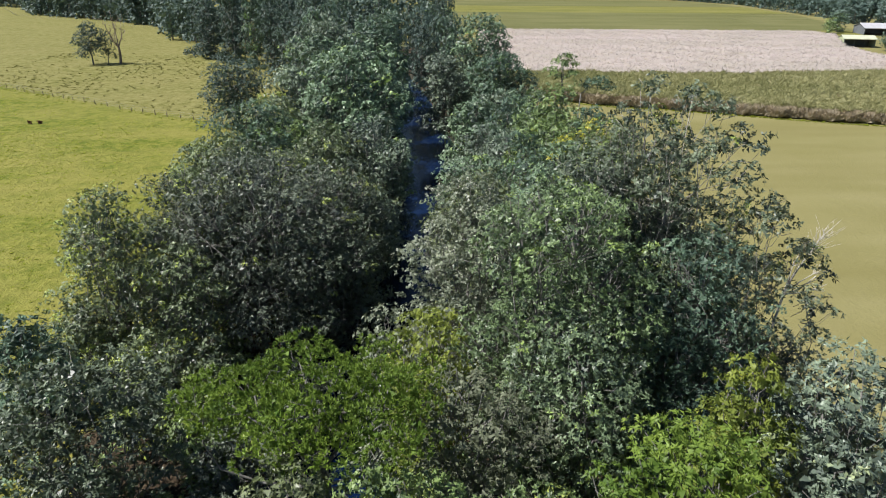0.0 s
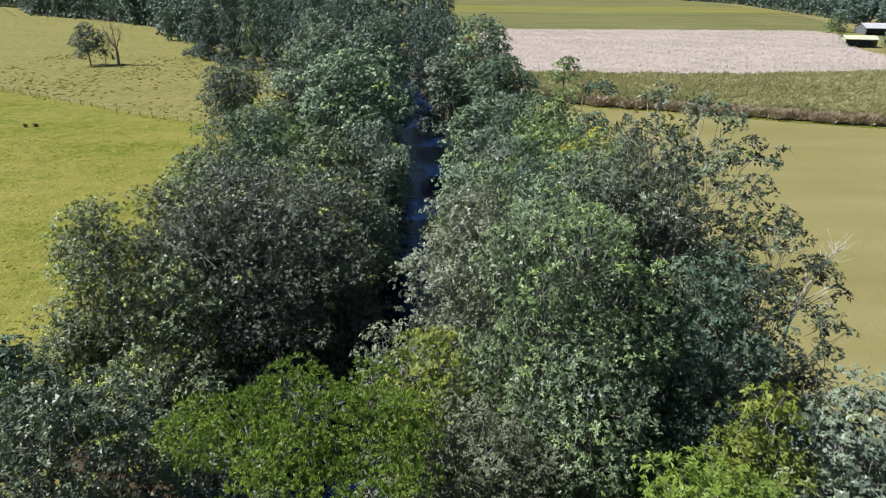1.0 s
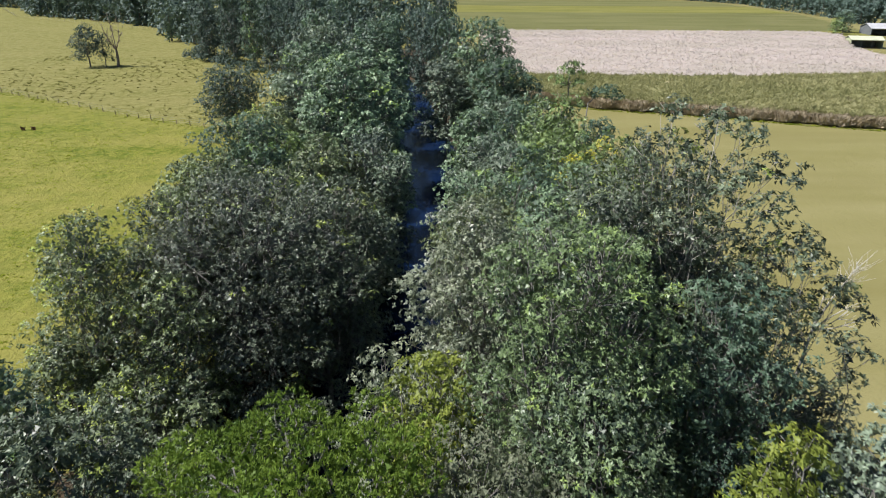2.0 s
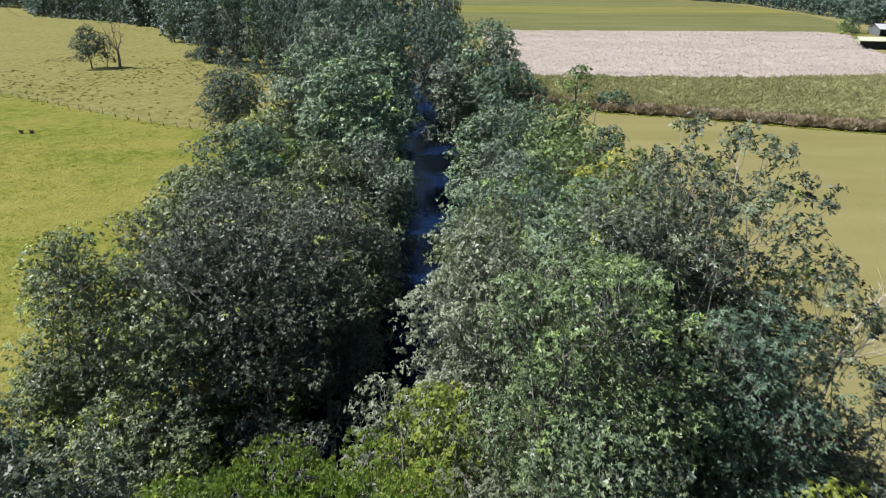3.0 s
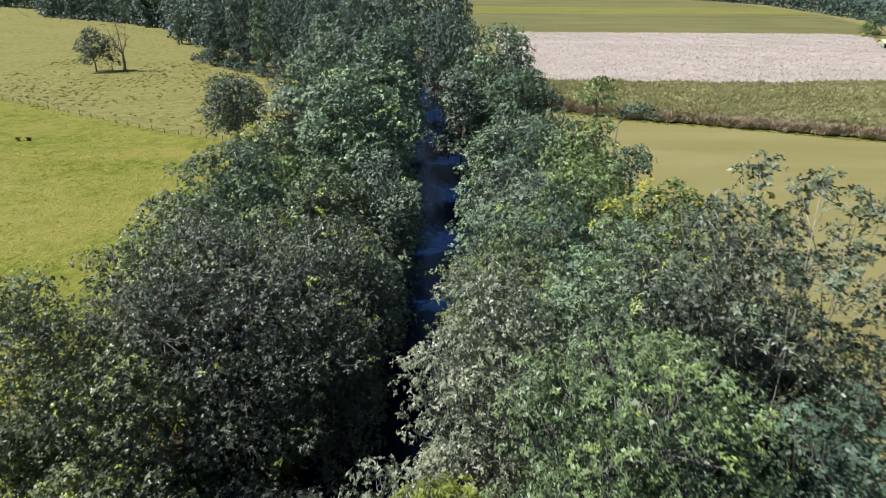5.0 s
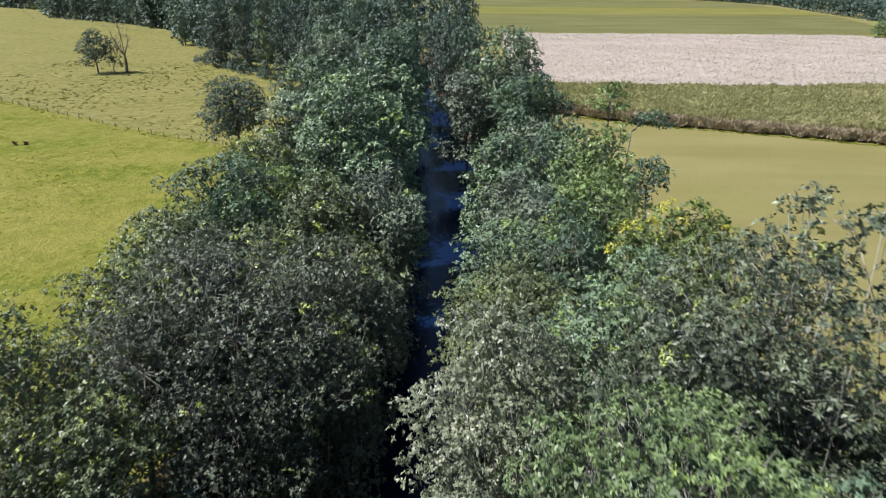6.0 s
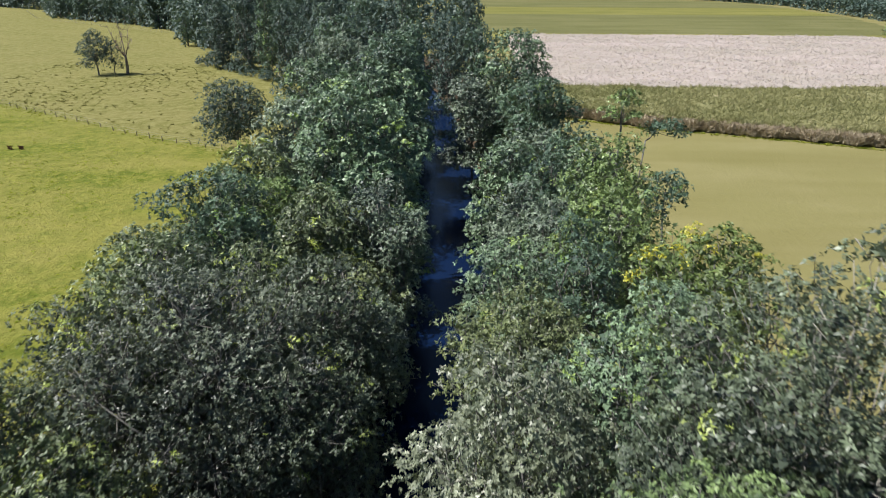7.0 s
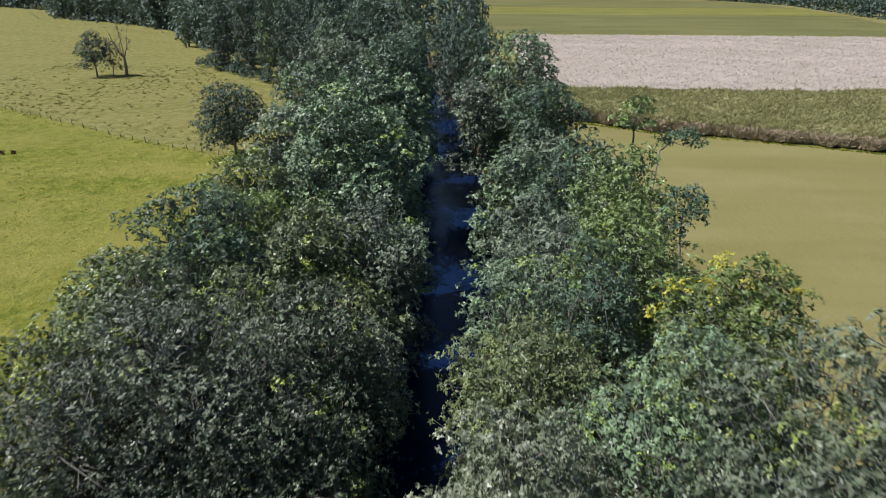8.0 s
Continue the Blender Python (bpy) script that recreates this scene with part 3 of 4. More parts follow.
bank_tree("broadleaf_tree", -19.6, 42.6, 14.4, 3.0, 3.8, 3.6, TIPPED, "light green open tree in front of the spreading one", seed=232, clumps=60, clump=1.0, gap=0.46, length=0.32, bare=0.1, pith=0.5)
bank_tree("broadleaf_tree", -10.2, 58.4, 17.0, 1.0, 5.0, 5.4, DUSKY, "dull green tree leaning over dark water", seed=103, clumps=75, clump=1.44, gap=0.5, bark=BARK, twig=(5, 1.25))
bank_tree("broadleaf_tree", -7.6, 61.6, 11.8, 4.0, 2.8, 2.8, GREY, "small grey-green tree leaning over dark water", seed=234, clumps=40, clump=0.9, gap=0.48, length=0.34, girth=0.16, lean=(0.6, 0))
bank_tree("broadleaf_tree", -20.2, 57.2, 19.0, 1.0, 4.8, 5.0, TIPPED, "dull green tree with lime young tips", seed=104, clumps=85, clump=1.40, gap=0.44)
bank_tree("broadleaf_tree", -14.6, 59.6, 17.0, 1.0, 3.8, 3.8, TIPPED, "small lime-tipped tree crowded by dull ones", seed=231, clumps=56, clump=1.1, gap=0.46, length=0.32)
bank_tree("dark_green_tree", -19.2, 65.4, 20.6, 1.0, 4.8, 4.6, DEEP, "dense deep green tree with a rounded top", seed=105, clumps=73, clump=1.46, gap=0.44)
bank_tree("broadleaf_tree", -13.5, 72.6, 16.4, 2.0, 5.0, 5.0, TIPPED, "green tree on the creek bank", seed=106, clumps=71, clump=1.35, gap=0.44, length=0.42)
bank_tree("grey_leaved_tree", -8.0, 73.6, 17.4, 2.0, 4.2, 4.2, GREY, "pale grey-green tree above the water", seed=107, clumps=71, clump=1.17, gap=0.55, length=0.38)
bank_tree("broadleaf_tree", -7.0, 76.6, 13.6, 6.0, 2.6, 2.6, DULL_GREEN, "small green tree with boughs reaching over the creek", seed=235, clumps=40, clump=0.9, gap=0.5, length=0.36, girth=0.16, lean=(0.8, 0), bark=BARK_PALE)
bank_tree("broadleaf_tree", -20.0, 76.5, 16.6, 0.5, 5.0, 5.0, MID, "full green tree at the pasture edge", seed=157, clumps=82, clump=1.40, gap=0.5, length=0.4)
bank_tree("broadleaf_tree", -23.0, 84.0, 17.0, 0.5, 5.0, 5.0, TIPPED, "full dull green tree at the pasture edge", seed=158, clumps=64, clump=1.48, gap=0.54, length=0.42)
bank_tree("tall_tree", -13.0, 87.0, 23.0, 2.0, 8.0, 7.0, DULL_GREEN, "tall leafy tree draped with climbing leaves", seed=108, clumps=68, clump=1.90, gap=0.56, length=0.5, wide=0.6, count=5)
bank_tree("tall_tree", -21.6, 97.4, 20.2, 2.0, 5.4, 5.6, GREY, "tall grey-green tree with pale clumps", seed=109, clumps=56, clump=1.60, gap=0.56, length=0.5, wide=0.6, count=5)
bank_tree("tall_tree", -13.5, 108.0, 23.5, 2.0, 7.0, 6.5, DULL_GREEN, "tall leafy tree crowded among its neighbours", seed=110, clumps=61, clump=1.90, gap=0.56, length=0.5, wide=0.6, count=5)
bank_tree("tall_tree", -22.8, 117.0, 22.5, 2.0, 6.6, 6.5, DULL_GREEN, "tall leafy tree crowded among its neighbours", seed=111, clumps=56, clump=1.90, gap=0.56, length=0.5, wide=0.6, count=5)
bank_tree("tall_tree", -14.0, 129.0, 23.5, 2.0, 7.0, 7.0, DEEP, "tall dark tree over the bend of the creek", seed=112, clumps=65, clump=1.90, gap=0.56, length=0.5, wide=0.6, count=5)
bank_tree("tall_tree", -25.0, 140.0, 23.0, 2.0, 7.0, 7.0, GREY, "tall grey-green tree with pale clumps", seed=113, clumps=63, clump=1.90, gap=0.56, length=0.5, wide=0.6, count=5)
# east bank, beside the mown paddock
bank_tree("rounded_tree", 6.4, 31.2, 23.0, 3.0, 5.2, 5.2, FRESH, "rounded fresh green tree with thin grey twigs", seed=121, clumps=87, clump=1.70, gap=0.42, length=0.28, wide=0.36, girth=0.34, bark=BARK, bare=0.05, count=11, twig=(5, 1.25))
bank_tree("open_tree", 12.6, 42.0, 24.4, 3.0, 5.8, 5.6, DUSKY, "open tree with sparse leaf clumps on grey limbs", seed=122, clumps=106, clump=1.0, gap=0.42, length=0.28, girth=0.34, bark=BARK, bare=0.12, count=11, pith=0.45, twig=(3, 1.3))
bank_tree("open_tree", 13.4, 36.6, 27.2, 13.0, 4.8, 4.2, DUSKY, "open tree top with sparse clumps on grey limbs", seed=154, clumps=84, clump=0.72, gap=0.42, length=0.32, girth=0.16, bark=BARK_PALE, count=11, bare=0.1, pith=0.3, twig=(3, 1.3))
bank_tree("open_tree", 17.6, 33.8, 21.4, 4.0, 5.0, 4.6, DUSKY, "sparse dark tree with arms over the paddock", seed=123, clumps=86, clump=0.72, gap=0.42, length=0.32, girth=0.16, bark=BARK, bare=0.18, count=11, pith=0.3, twig=(3, 1.3))
bank_tree("broadleaf_tree", 7.2, 27.6, 17.6, 2.0, 3.8, 3.6, SOFT, "soft green tree hung with climbing leaves", seed=124, clumps=68, clump=1.38, gap=0.42, length=0.28, count=11)
bank_tree("broadleaf_tree", 13.8, 31.0, 19.0, 3.0, 4.2, 4.0, DEEP, "dense dark green tree in its neighbours' shade", seed=156, clumps=76, clump=1.11, gap=0.42, length=0.28, count=11)
bank_tree("broadleaf_tree", 9.4, 37.6, 23.2, 6.0, 4.2, 4.0, DUSKY, "dusky green domed tree between two dull ones", seed=166, clumps=68, clump=1.2, gap=0.42, length=0.3, count=11)
bank_tree("vine_covered_tree", 1.8, 42.0, 19.4, 1.0, 4.9, 5.0, PALE, "tree smothered in pale silvery climbing leaves", seed=125, clumps=88, clump=1.27, gap=0.42, length=0.28, wide=0.5, count=11)
bank_tree("broadleaf_tree", 8.5, 46.0, 20.8, 2.0, 5.0, 5.0, DULL_GREEN, "full green tree between its neighbours", seed=126, clumps=75, clump=1.35, gap=0.42, length=0.28, count=11)
bank_tree("broadleaf_tree", 3.4, 55.6, 15.4, 1.0, 5.0, 5.2, OLIVE, "green tree with drooping yellowish side", seed=127, clumps=82, clump=1.38, gap=0.5)
bank_tree("yellow_tipped_tree", 13.0, 52.6, 21.8, 2.0, 4.4, 4.4, TURNING, "green tree with yellow turning top leaves", seed=128, clumps=112, clump=1.24, gap=0.44)
bank_tree("broadleaf_tree", 11.0, 68.5, 18.0, 1.0, 5.2, 5.4, MID, "dense green tree at the paddock edge", seed=129, clumps=63, clump=1.49, gap=0.56, length=0.4)
bank_tree("broadleaf_tree", 2.9, 66.8, 14.8, 0.0, 4.2, 4.8, DULL_GREEN, "low green tree hanging over the creek", seed=130, clumps=65, clump=1.27, gap=0.56, length=0.4)
bank_tree("slender_tree", 15.9, 72.6, 18.2, 15.2, 1.6, 1.5, DEEP, "slender tree with a small tuft of leaves", seed=131, clumps=16, clump=0.55, gap=0.42, length=0.38, girth=0.12, forked=0.94)
bank_tree("broadleaf_tree", 12.8, 80.0, 19.8, 1.0, 4.6, 5.0, MID, "bright green tree at the paddock edge", seed=132, clumps=70, clump=1.43, gap=0.6, length=0.45)
bank_tree("broadleaf_tree", 4.8, 82.0, 13.6, 0.0, 3.8, 5.0, GREY, "low tree leaning over the creek", seed=133, clumps=61, clump=1.27, gap=0.6, length=0.45)
bank_tree("tall_tree", 3.9, 95.0, 15.4, 0.0, 4.8, 4.6, DULL_GREEN, "vine-hung tree above the water", seed=134, clumps=57, clump=1.39, gap=0.56, length=0.5, wide=0.6, count=5)
bank_tree("broadleaf_tree", 12.5, 97.0, 16.0, 1.0, 5.0, 5.5, DULL_GREEN, "bright green tree at the paddock edge", seed=135, clumps=49, clump=1.59, gap=0.56, length=0.5, wide=0.6, count=5)
bank_tree("tall_tree", 9.4, 119.5, 19.4, 0.5, 6.0, 6.0, DEEP, "tall dark tree over the bend of the creek", seed=136, clumps=56, clump=1.81, gap=0.56, length=0.5, wide=0.6, count=5)
bank_tree("tall_tree", 7.0, 132.0, 24.0, 0.5, 6.2, 6.5, DULL_GREEN, "tall dull green tree beside the cane", seed=137, clumps=61, clump=1.90, gap=0.56, length=0.5, wide=0.6, count=5)
bank_tree("vine_covered_tree", -0.4, 127.0, 17.8, 1.6, 5.2, 4.8, GREY, "tree curtained with climbing leaves over the creek bend", seed=230, clumps=60, clump=1.4, gap=0.56, length=0.5, wide=0.6, count=6)
bank_tree("slender_tree", 15.6, 90.6, 22.0, 18.6, 2.4, 1.8, MID, "thin tree with flat sprays of leaves above its neighbours", seed=138, clumps=14, clump=0.5, gap=0.5, length=0.42, girth=0.14, bare=0.2, flat=0.45, forked=0.94)
bank_tree("slender_tree", 16.4, 88.6, 19.2, 17.6, 2.4, 1.2, DEEP, "thin leaning tree with a flat spray over the paddock", seed=139, clumps=10, clump=0.5, gap=0.5, length=0.4, girth=0.1, bare=0.2, flat=0.4, lean=(3.6, 0), forked=0.94)
# nearest the start
bank_tree("feathery_tree", -5.2, 23.2, 17.1, 12.6, 5.3, 4.4, FEATHER, "bright green feathery tree with a spreading flat crown", seed=141, clumps=60, clump=0.85, gap=0.32, length=0.3, wide=0.22, count=15, spread=(8, 55), droop=0.0, girth=0.3, bark=BARK, flat=0.7, uneven=1.1, bare=0.05, pith=0.5, twig=(1, 0.8), size=0.62)
bank_tree("shrubby_tree", 1.7, 25.2, 15.4, 1.0, 3.8, 3.6, BROWN, "brownish grey shrubby tree thick with twigs", seed=142, clumps=60, clump=1.11, gap=0.42, length=0.28, bark=BARK, twig=(6, 1.3))
bank_tree("lime_tree", 9.0, 17.0, 18.4, 4.0, 4.6, 3.2, LIME, "bright lime-green tree with drooping leaves", seed=143, clumps=64, clump=1.14, gap=0.4, length=0.36, wide=0.28, droop=0.35)
bank_tree("yellow_green_tree", 12.9, 22.2, 17.9, 8.0, 2.0, 2.0, YELLOW, "yellow-green young tree among darker ones", seed=144, clumps=63, clump=0.80, gap=0.42, length=0.34)
bank_tree("grey_leaved_tree", 17.0, 22.0, 18.6, 2.0, 4.0, 4.0, GREY, "grey-green tree at the edge of the paddock", seed=145, clumps=63, clump=1.20, gap=0.44, length=0.34)
bank_tree("broadleaf_tree", -20.0, 28.6, 13.8, 1.0, 5.2, 4.8, DUSKY, "low dull-leaved tree at the pasture edge", seed=146, clumps=48, clump=1.40, gap=0.46, length=0.36)
bank_tree("broadleaf_tree", -24.2, 31.6, 14.6, 6.0, 2.6, 2.6, DEEP, "small dark tree with long leaves", seed=147, clumps=49, clump=0.80, gap=0.46, length=0.44)
bank_tree("yellow_green_tree", -0.6, 31.6, 15.0, 1.0, 2.8, 3.0, YELLOW, "low tree with yellow-green new leaves", seed=148, clumps=71, clump=0.90, gap=0.44, length=0.34)
bank_tree("shrubby_tree", -1.6, 19.2, 15.2, 1.0, 3.6, 2.8, MID, "low mixed green bush beneath taller trees", seed=149, clumps=49, clump=1.14, gap=0.44, length=0.34)
bank_tree("shrubby_tree", -6.0, 18.4, 16.2, 0.5, 3.6, 2.8, OLIVE, "low olive-green bush under the feathery tree", seed=151, clumps=49, clump=0.99, gap=0.46, length=0.34)
bank_tree("shrubby_tree", 4.2, 20.0, 12.4, 0.5, 3.2, 3.0, MID, "low green bush between taller trees", seed=152, clumps=63, clump=0.93, gap=0.46, length=0.32)
bank_tree("shrubby_tree", -13.5, 33.5, 4.6, 0.0, 3.2, 3.4, DULL, "dull low bush on the shaded bank", seed=153, clumps=41, clump=1.14, gap=0.5, length=0.36)
# added dark bush in place of the shadow beneath the trees, hides sunlit litter
bank_tree("shrubby_tree", -12.4, 25.6, 6.0, -0.5, 3.6, 3.4, DULL, "dull low bush added to stand in for shade on the bank", seed=233, clumps=40, clump=1.0, gap=0.5, length=0.34)
bank_tree("shrubby_tree", -19.0, 38.6, 9.6, 0.5, 4.6, 3.6, TIPPED, "low mixed bush at the foot of the spreading tree", seed=155, clumps=49, clump=1.11, gap=0.48, length=0.36)
bank_tree("broadleaf_tree", -9.8, 50.6, 13.8, 0.5, 4.8, 5.0, DUSKY, "dull low-branched tree overhanging the water", seed=159, clumps=95, clump=1.3, gap=0.48, length=0.28, twig=(4, 1.15), bark=BARK, count=11)
bank_tree("shrubby_tree", -15.6, 35.6, 5.6, 0.0, 3.4, 3.2, MID, "low green bush in the shade of the bank", seed=160, clumps=37, clump=1.1, gap=0.48, length=0.34)
bank_tree("shrubby_tree", -27.0, 42.4, 9.4, 0.0, 3.2, 3.2, TIPPED, "low lime-tipped scrub at the pasture edge", seed=165, clumps=48, clump=1.0, gap=0.46, length=0.34)
bank_tree("shrubby_tree", -15.5, 20.5, 10.0, 0.5, 4.0, 3.6, DUSKY, "low dull bush on the shaded bank", seed=150, clumps=44, clump=1.14, gap=0.48, length=0.34)
bank_tree("shrubby_tree", -11.8, 41.8, 4.8, -1.0, 3.4, 4.0, DULL, "dull bushy tree leaning over the dark water", seed=167, clumps=71, clump=1.1, gap=0.48, length=0.34)
bank_tree("shrubby_tree", -3.0, 34.4, 13.2, 0.0, 2.6, 3.4, PALE, "pale silvery bush on the creek bank", seed=168, clumps=58, clump=0.85, gap=0.44, length=0.3, wide=0.5)
bank_tree("broadleaf_tree", 7.8, 63.5, 17.2, 1.0, 4.0, 4.0, DEEP, "small dark green tree between two larger ones", seed=175, clumps=65, clump=1.1, gap=0.5)
bank_tree("broadleaf_tree", 6.8, 74.5, 15.4, 0.5, 3.8, 4.2, GREY, "small grey-green tree hung with climbers", seed=176, clumps=61, clump=1.1, gap=0.56, length=0.4)
bank_tree("broadleaf_tree", 8.0, 88.5, 16.2, 0.5, 4.0, 4.2, DEEP, "small dark tree hung with climbers", seed=177, clumps=58, clump=1.15, gap=0.56, length=0.42)
bank_tree("broadleaf_tree", 15.2, 62.0, 14.6, 0.5, 3.4, 4.0, GREY, "small grey-green tree at the paddock edge", seed=178, clumps=58, clump=1.0, gap=0.54, length=0.38)
bank_tree("broadleaf_tree", 15.6, 72.5, 12.0, 0.0, 3.0, 3.6, OLIVE, "low olive tree at the paddock edge", seed=179, clumps=51, clump=0.95, gap=0.54, length=0.38)
bank_tree("broadleaf_tree", 15.5, 90.0, 14.4, 0.0, 3.4, 4.0, MID, "small green tree at the paddock edge", seed=180, clumps=51, clump=1.1, gap=0.58, length=0.42)
bank_tree("broadleaf_tree", 8.6, 103.0, 15.6, 0.0, 4.2, 4.4, GREY, "grey-green tree above the bend of the creek", seed=184, clumps=51, clump=1.25, gap=0.58, length=0.46)
bank_tree("broadleaf_tree", 16.4, 39.0, 18.6, 0.5, 4.2, 4.2, DUSKY, "full green tree at the paddock edge", seed=185, clumps=82, clump=1.2, gap=0.44, length=0.3, count=10)
bank_tree("shrubby_tree", 20.4, 39.5, 10.5, 0.0, 3.4, 3.8, DEEP, "low grey-green bush at the paddock edge", seed=186, clumps=51, clump=1.0, gap=0.48, length=0.32)
bank_tree("shrubby_tree", 21.6, 34.2, 11.4, 0.0, 3.2, 3.4, DULL, "dull bush at the edge of the mown paddock", seed=187, clumps=54, clump=1.0, gap=0.46, length=0.32)
bank_tree("broadleaf_tree", -22.0, 51.6, 17.6, 1.0, 4.2, 4.2, TIPPED, "dull green tree with lime tips beside the spreading one", seed=188, clumps=75, clump=1.1, gap=0.46, length=0.28, twig=(3, 1.15), bark=BARK, count=11)
bank_tree("broadleaf_tree", -23.6, 60.4, 17.4, 0.0, 4.2, 4.2, TIPPED, "dull tree with lime tips at the pasture edge", seed=189, clumps=68, clump=1.1, gap=0.5, length=0.36)
bank_tree("broadleaf_tree", -25.6, 70.5, 13.2, 0.0, 3.8, 4.0, DULL, "small dull tree at the pasture edge", seed=190, clumps=61, clump=1.05, gap=0.52, length=0.36)
bank_tree("broadleaf_tree", -26.2, 80.5, 11.8, 0.0, 3.6, 4.0, DEEP, "small dark tree at the pasture edge", seed=195, clumps=54, clump=1.05, gap=0.54, length=0.38)
bank_tree("shrubby_tree", -9.6, 68.5, 12.0, -1.0, 4.0, 4.4, OLIVE, "olive bush leaning over the creek", seed=196, clumps=66, clump=1.0, gap=0.5, length=0.36)
bank_tree("shrubby_tree", 3.6, 62.0, 11.0, -1.0, 3.2, 3.8, DULL_GREEN, "low green bush hanging over the creek", seed=197, clumps=58, clump=1.0, gap=0.5, length=0.36)
bank_tree("shrubby_tree", 6.6, 128.0, 9.0, -0.5, 4.2, 5.0, MID, "low green bush on the bend of the creek", seed=198, clumps=40, clump=1.2, gap=0.6, length=0.45)
bank_tree("broadleaf_tree", 13.6, 36.6, 20.6, 5.0, 3.8, 3.8, DUSKY, "dull leafy tree crowded by its neighbours", seed=199, clumps=70, clump=1.1, gap=0.44, length=0.3, count=10)
bank_tree("shrubby_tree", -4.6, 20.6, 9.6, -1.0, 3.4, 3.2, DULL_GREEN, "low green bush beneath the feathery tree", seed=200, clumps=44, clump=1.0, gap=0.46, length=0.34)
# trees out in the pasture
make_tree("solitary_tree", (-46.0, 144.0), 13.6, 2.4, 6.0, 5.8, WOODS, "dense dark shade tree alone by the fence", seed=161, clumps=78, clump=1.8, gap=0.62, length=0.46, girth=0.32)
make_tree("paddock_tree", (-123.0, 235.0), 14.0, 3.0, 5.0, 4.5, WOODS, "green leafy tree standing in open pasture", group="trees out in the pasture", seed=162, clumps=34, clump=1.6, gap=0.75, length=0.55, girth=0.3)
make_tree("paddock_tree", (-118.6, 237.0), 11.5, 1.5, 3.0, 2.8, WOODS, "slim green tree standing in open pasture", group="trees out in the pasture", seed=163, clumps=20, clump=1.1, gap=0.75, length=0.5, girth=0.18)


def dead_tree():
    rng = np.random.default_rng(164)
    thing = tagged(new("dead_tree"), "leafless dead tree standing in open pasture", "tree")
    thing.matrix_basis = pose(-114.5, 237.0, 0)
    paths = [branch(rng, (0, 0, -0.3), (0.3, 0, 6.0), 0.5, 0.36, 5, 0.02)]
    for dx, dz, r in ((-3.0, 15.0, 0.20), (-1.2, 17.5, 0.22), (2.4, 13.5, 0.18), (3.8, 11.5, 0.13), (0.6, 14.0, 0.14), (-2.2, 10.5, 0.12)):
        tip = np.array((dx, rng.uniform(-2.5, 2.5), dz))
        limb = branch(rng, (0.3, 0, 5.6), tip, r, 0.05, 6, 0.07)
        paths.append(limb)
        for k in range(14):
            i = rng.integers(2, 6)
            a = np.asarray(limb[i][0])
            paths.append(branch(rng, a, a + unit(rng.normal(size=3) + np.array([dx * 0.1, 0, 0.9])) * rng.uniform(1.2, 3.2), 0.07, 0.02, 4, 0.1))
    v, lo, si = tube(paths, 6)
    new("trunk", mesh_of("trunk", v, lo, si, [BARK_DEAD], smooth=True)).parent = thing


dead_tree()

# ---- woods behind: single trees along the near edge, copied; the rest as one mass ----
EDGE_TREES = ((-88, 252, 24, 1.0), (-77, 246, 25, 1.05), (-66, 236, 24, 1.0), (-58, 226, 23, 0.95), (-95, 268, 25, 1.0), (-50, 214, 22, 0.95), (-42, 200, 22, 0.95), (-35, 184, 23, 1.0), (-30, 164, 22, 1.0),
              (-13, 148, 23, 1.0), (-14.5, 168, 24, 1.0), (-26, 192, 24, 1.0), (-36, 216, 25, 1.05), (-50, 240, 26, 1.1), (-70, 264, 26, 1.1), (1.5, 152, 22, 0.95), (-1, 173, 24, 1.0), (-7, 192, 24, 1.0),
              (-10, 216, 24, 1.0), (-2, 240, 24, 1.0), (-22, 240, 25, 1.05), (-4, 270, 24, 1.0), (-28, 268, 26, 1.1), (-52, 270, 26, 1.1), (-62, 252, 25, 1.0), (-78, 264, 25, 1.0), (-40, 256, 25, 1.05), (-34, 228, 24, 1.0), (-46, 226, 24, 1.0), (-88, 276, 25, 1.0), (-64, 282, 26, 1.1))
KINDS = []
for k, (leaf, seed) in enumerate(((WOODS, 171), (WOODS, 172), (DEEP, 173), (WOODS, 174))):
    KINDS.append(make_tree("woodland_tree", (0, 0), 24.0, -1.0, 6.2, 6.2, leaf, ("tall dark tree at the wood's edge", "tall dark blue-green tree in the wood", "tall deep green tree in the wood", "tall dark blue-green tree in the wood")[k], group="trees at the edge of the wood",
                           seed=seed, clumps=46, clump=1.8, gap=1.2, length=0.86, wide=0.6, count=6, girth=0.4, pith=0.8))
for k, (x, y, tall, s) in enumerate(EDGE_TREES):
    m = pose(x, y, 0, 0, 0, 77 * k) @ Matrix.Diagonal((0.76 * s, 0.76 * s, tall / 24.0 * (0.88 + 0.05 * (k * 5 % 6)), 1))
    if k < 4:
        KINDS[k].matrix_basis = m
    else:
        made = copy_thing(KINDS[(k * 7 + k // 3) % 4], pose(0, 0, 0))
        made.matrix_basis = m


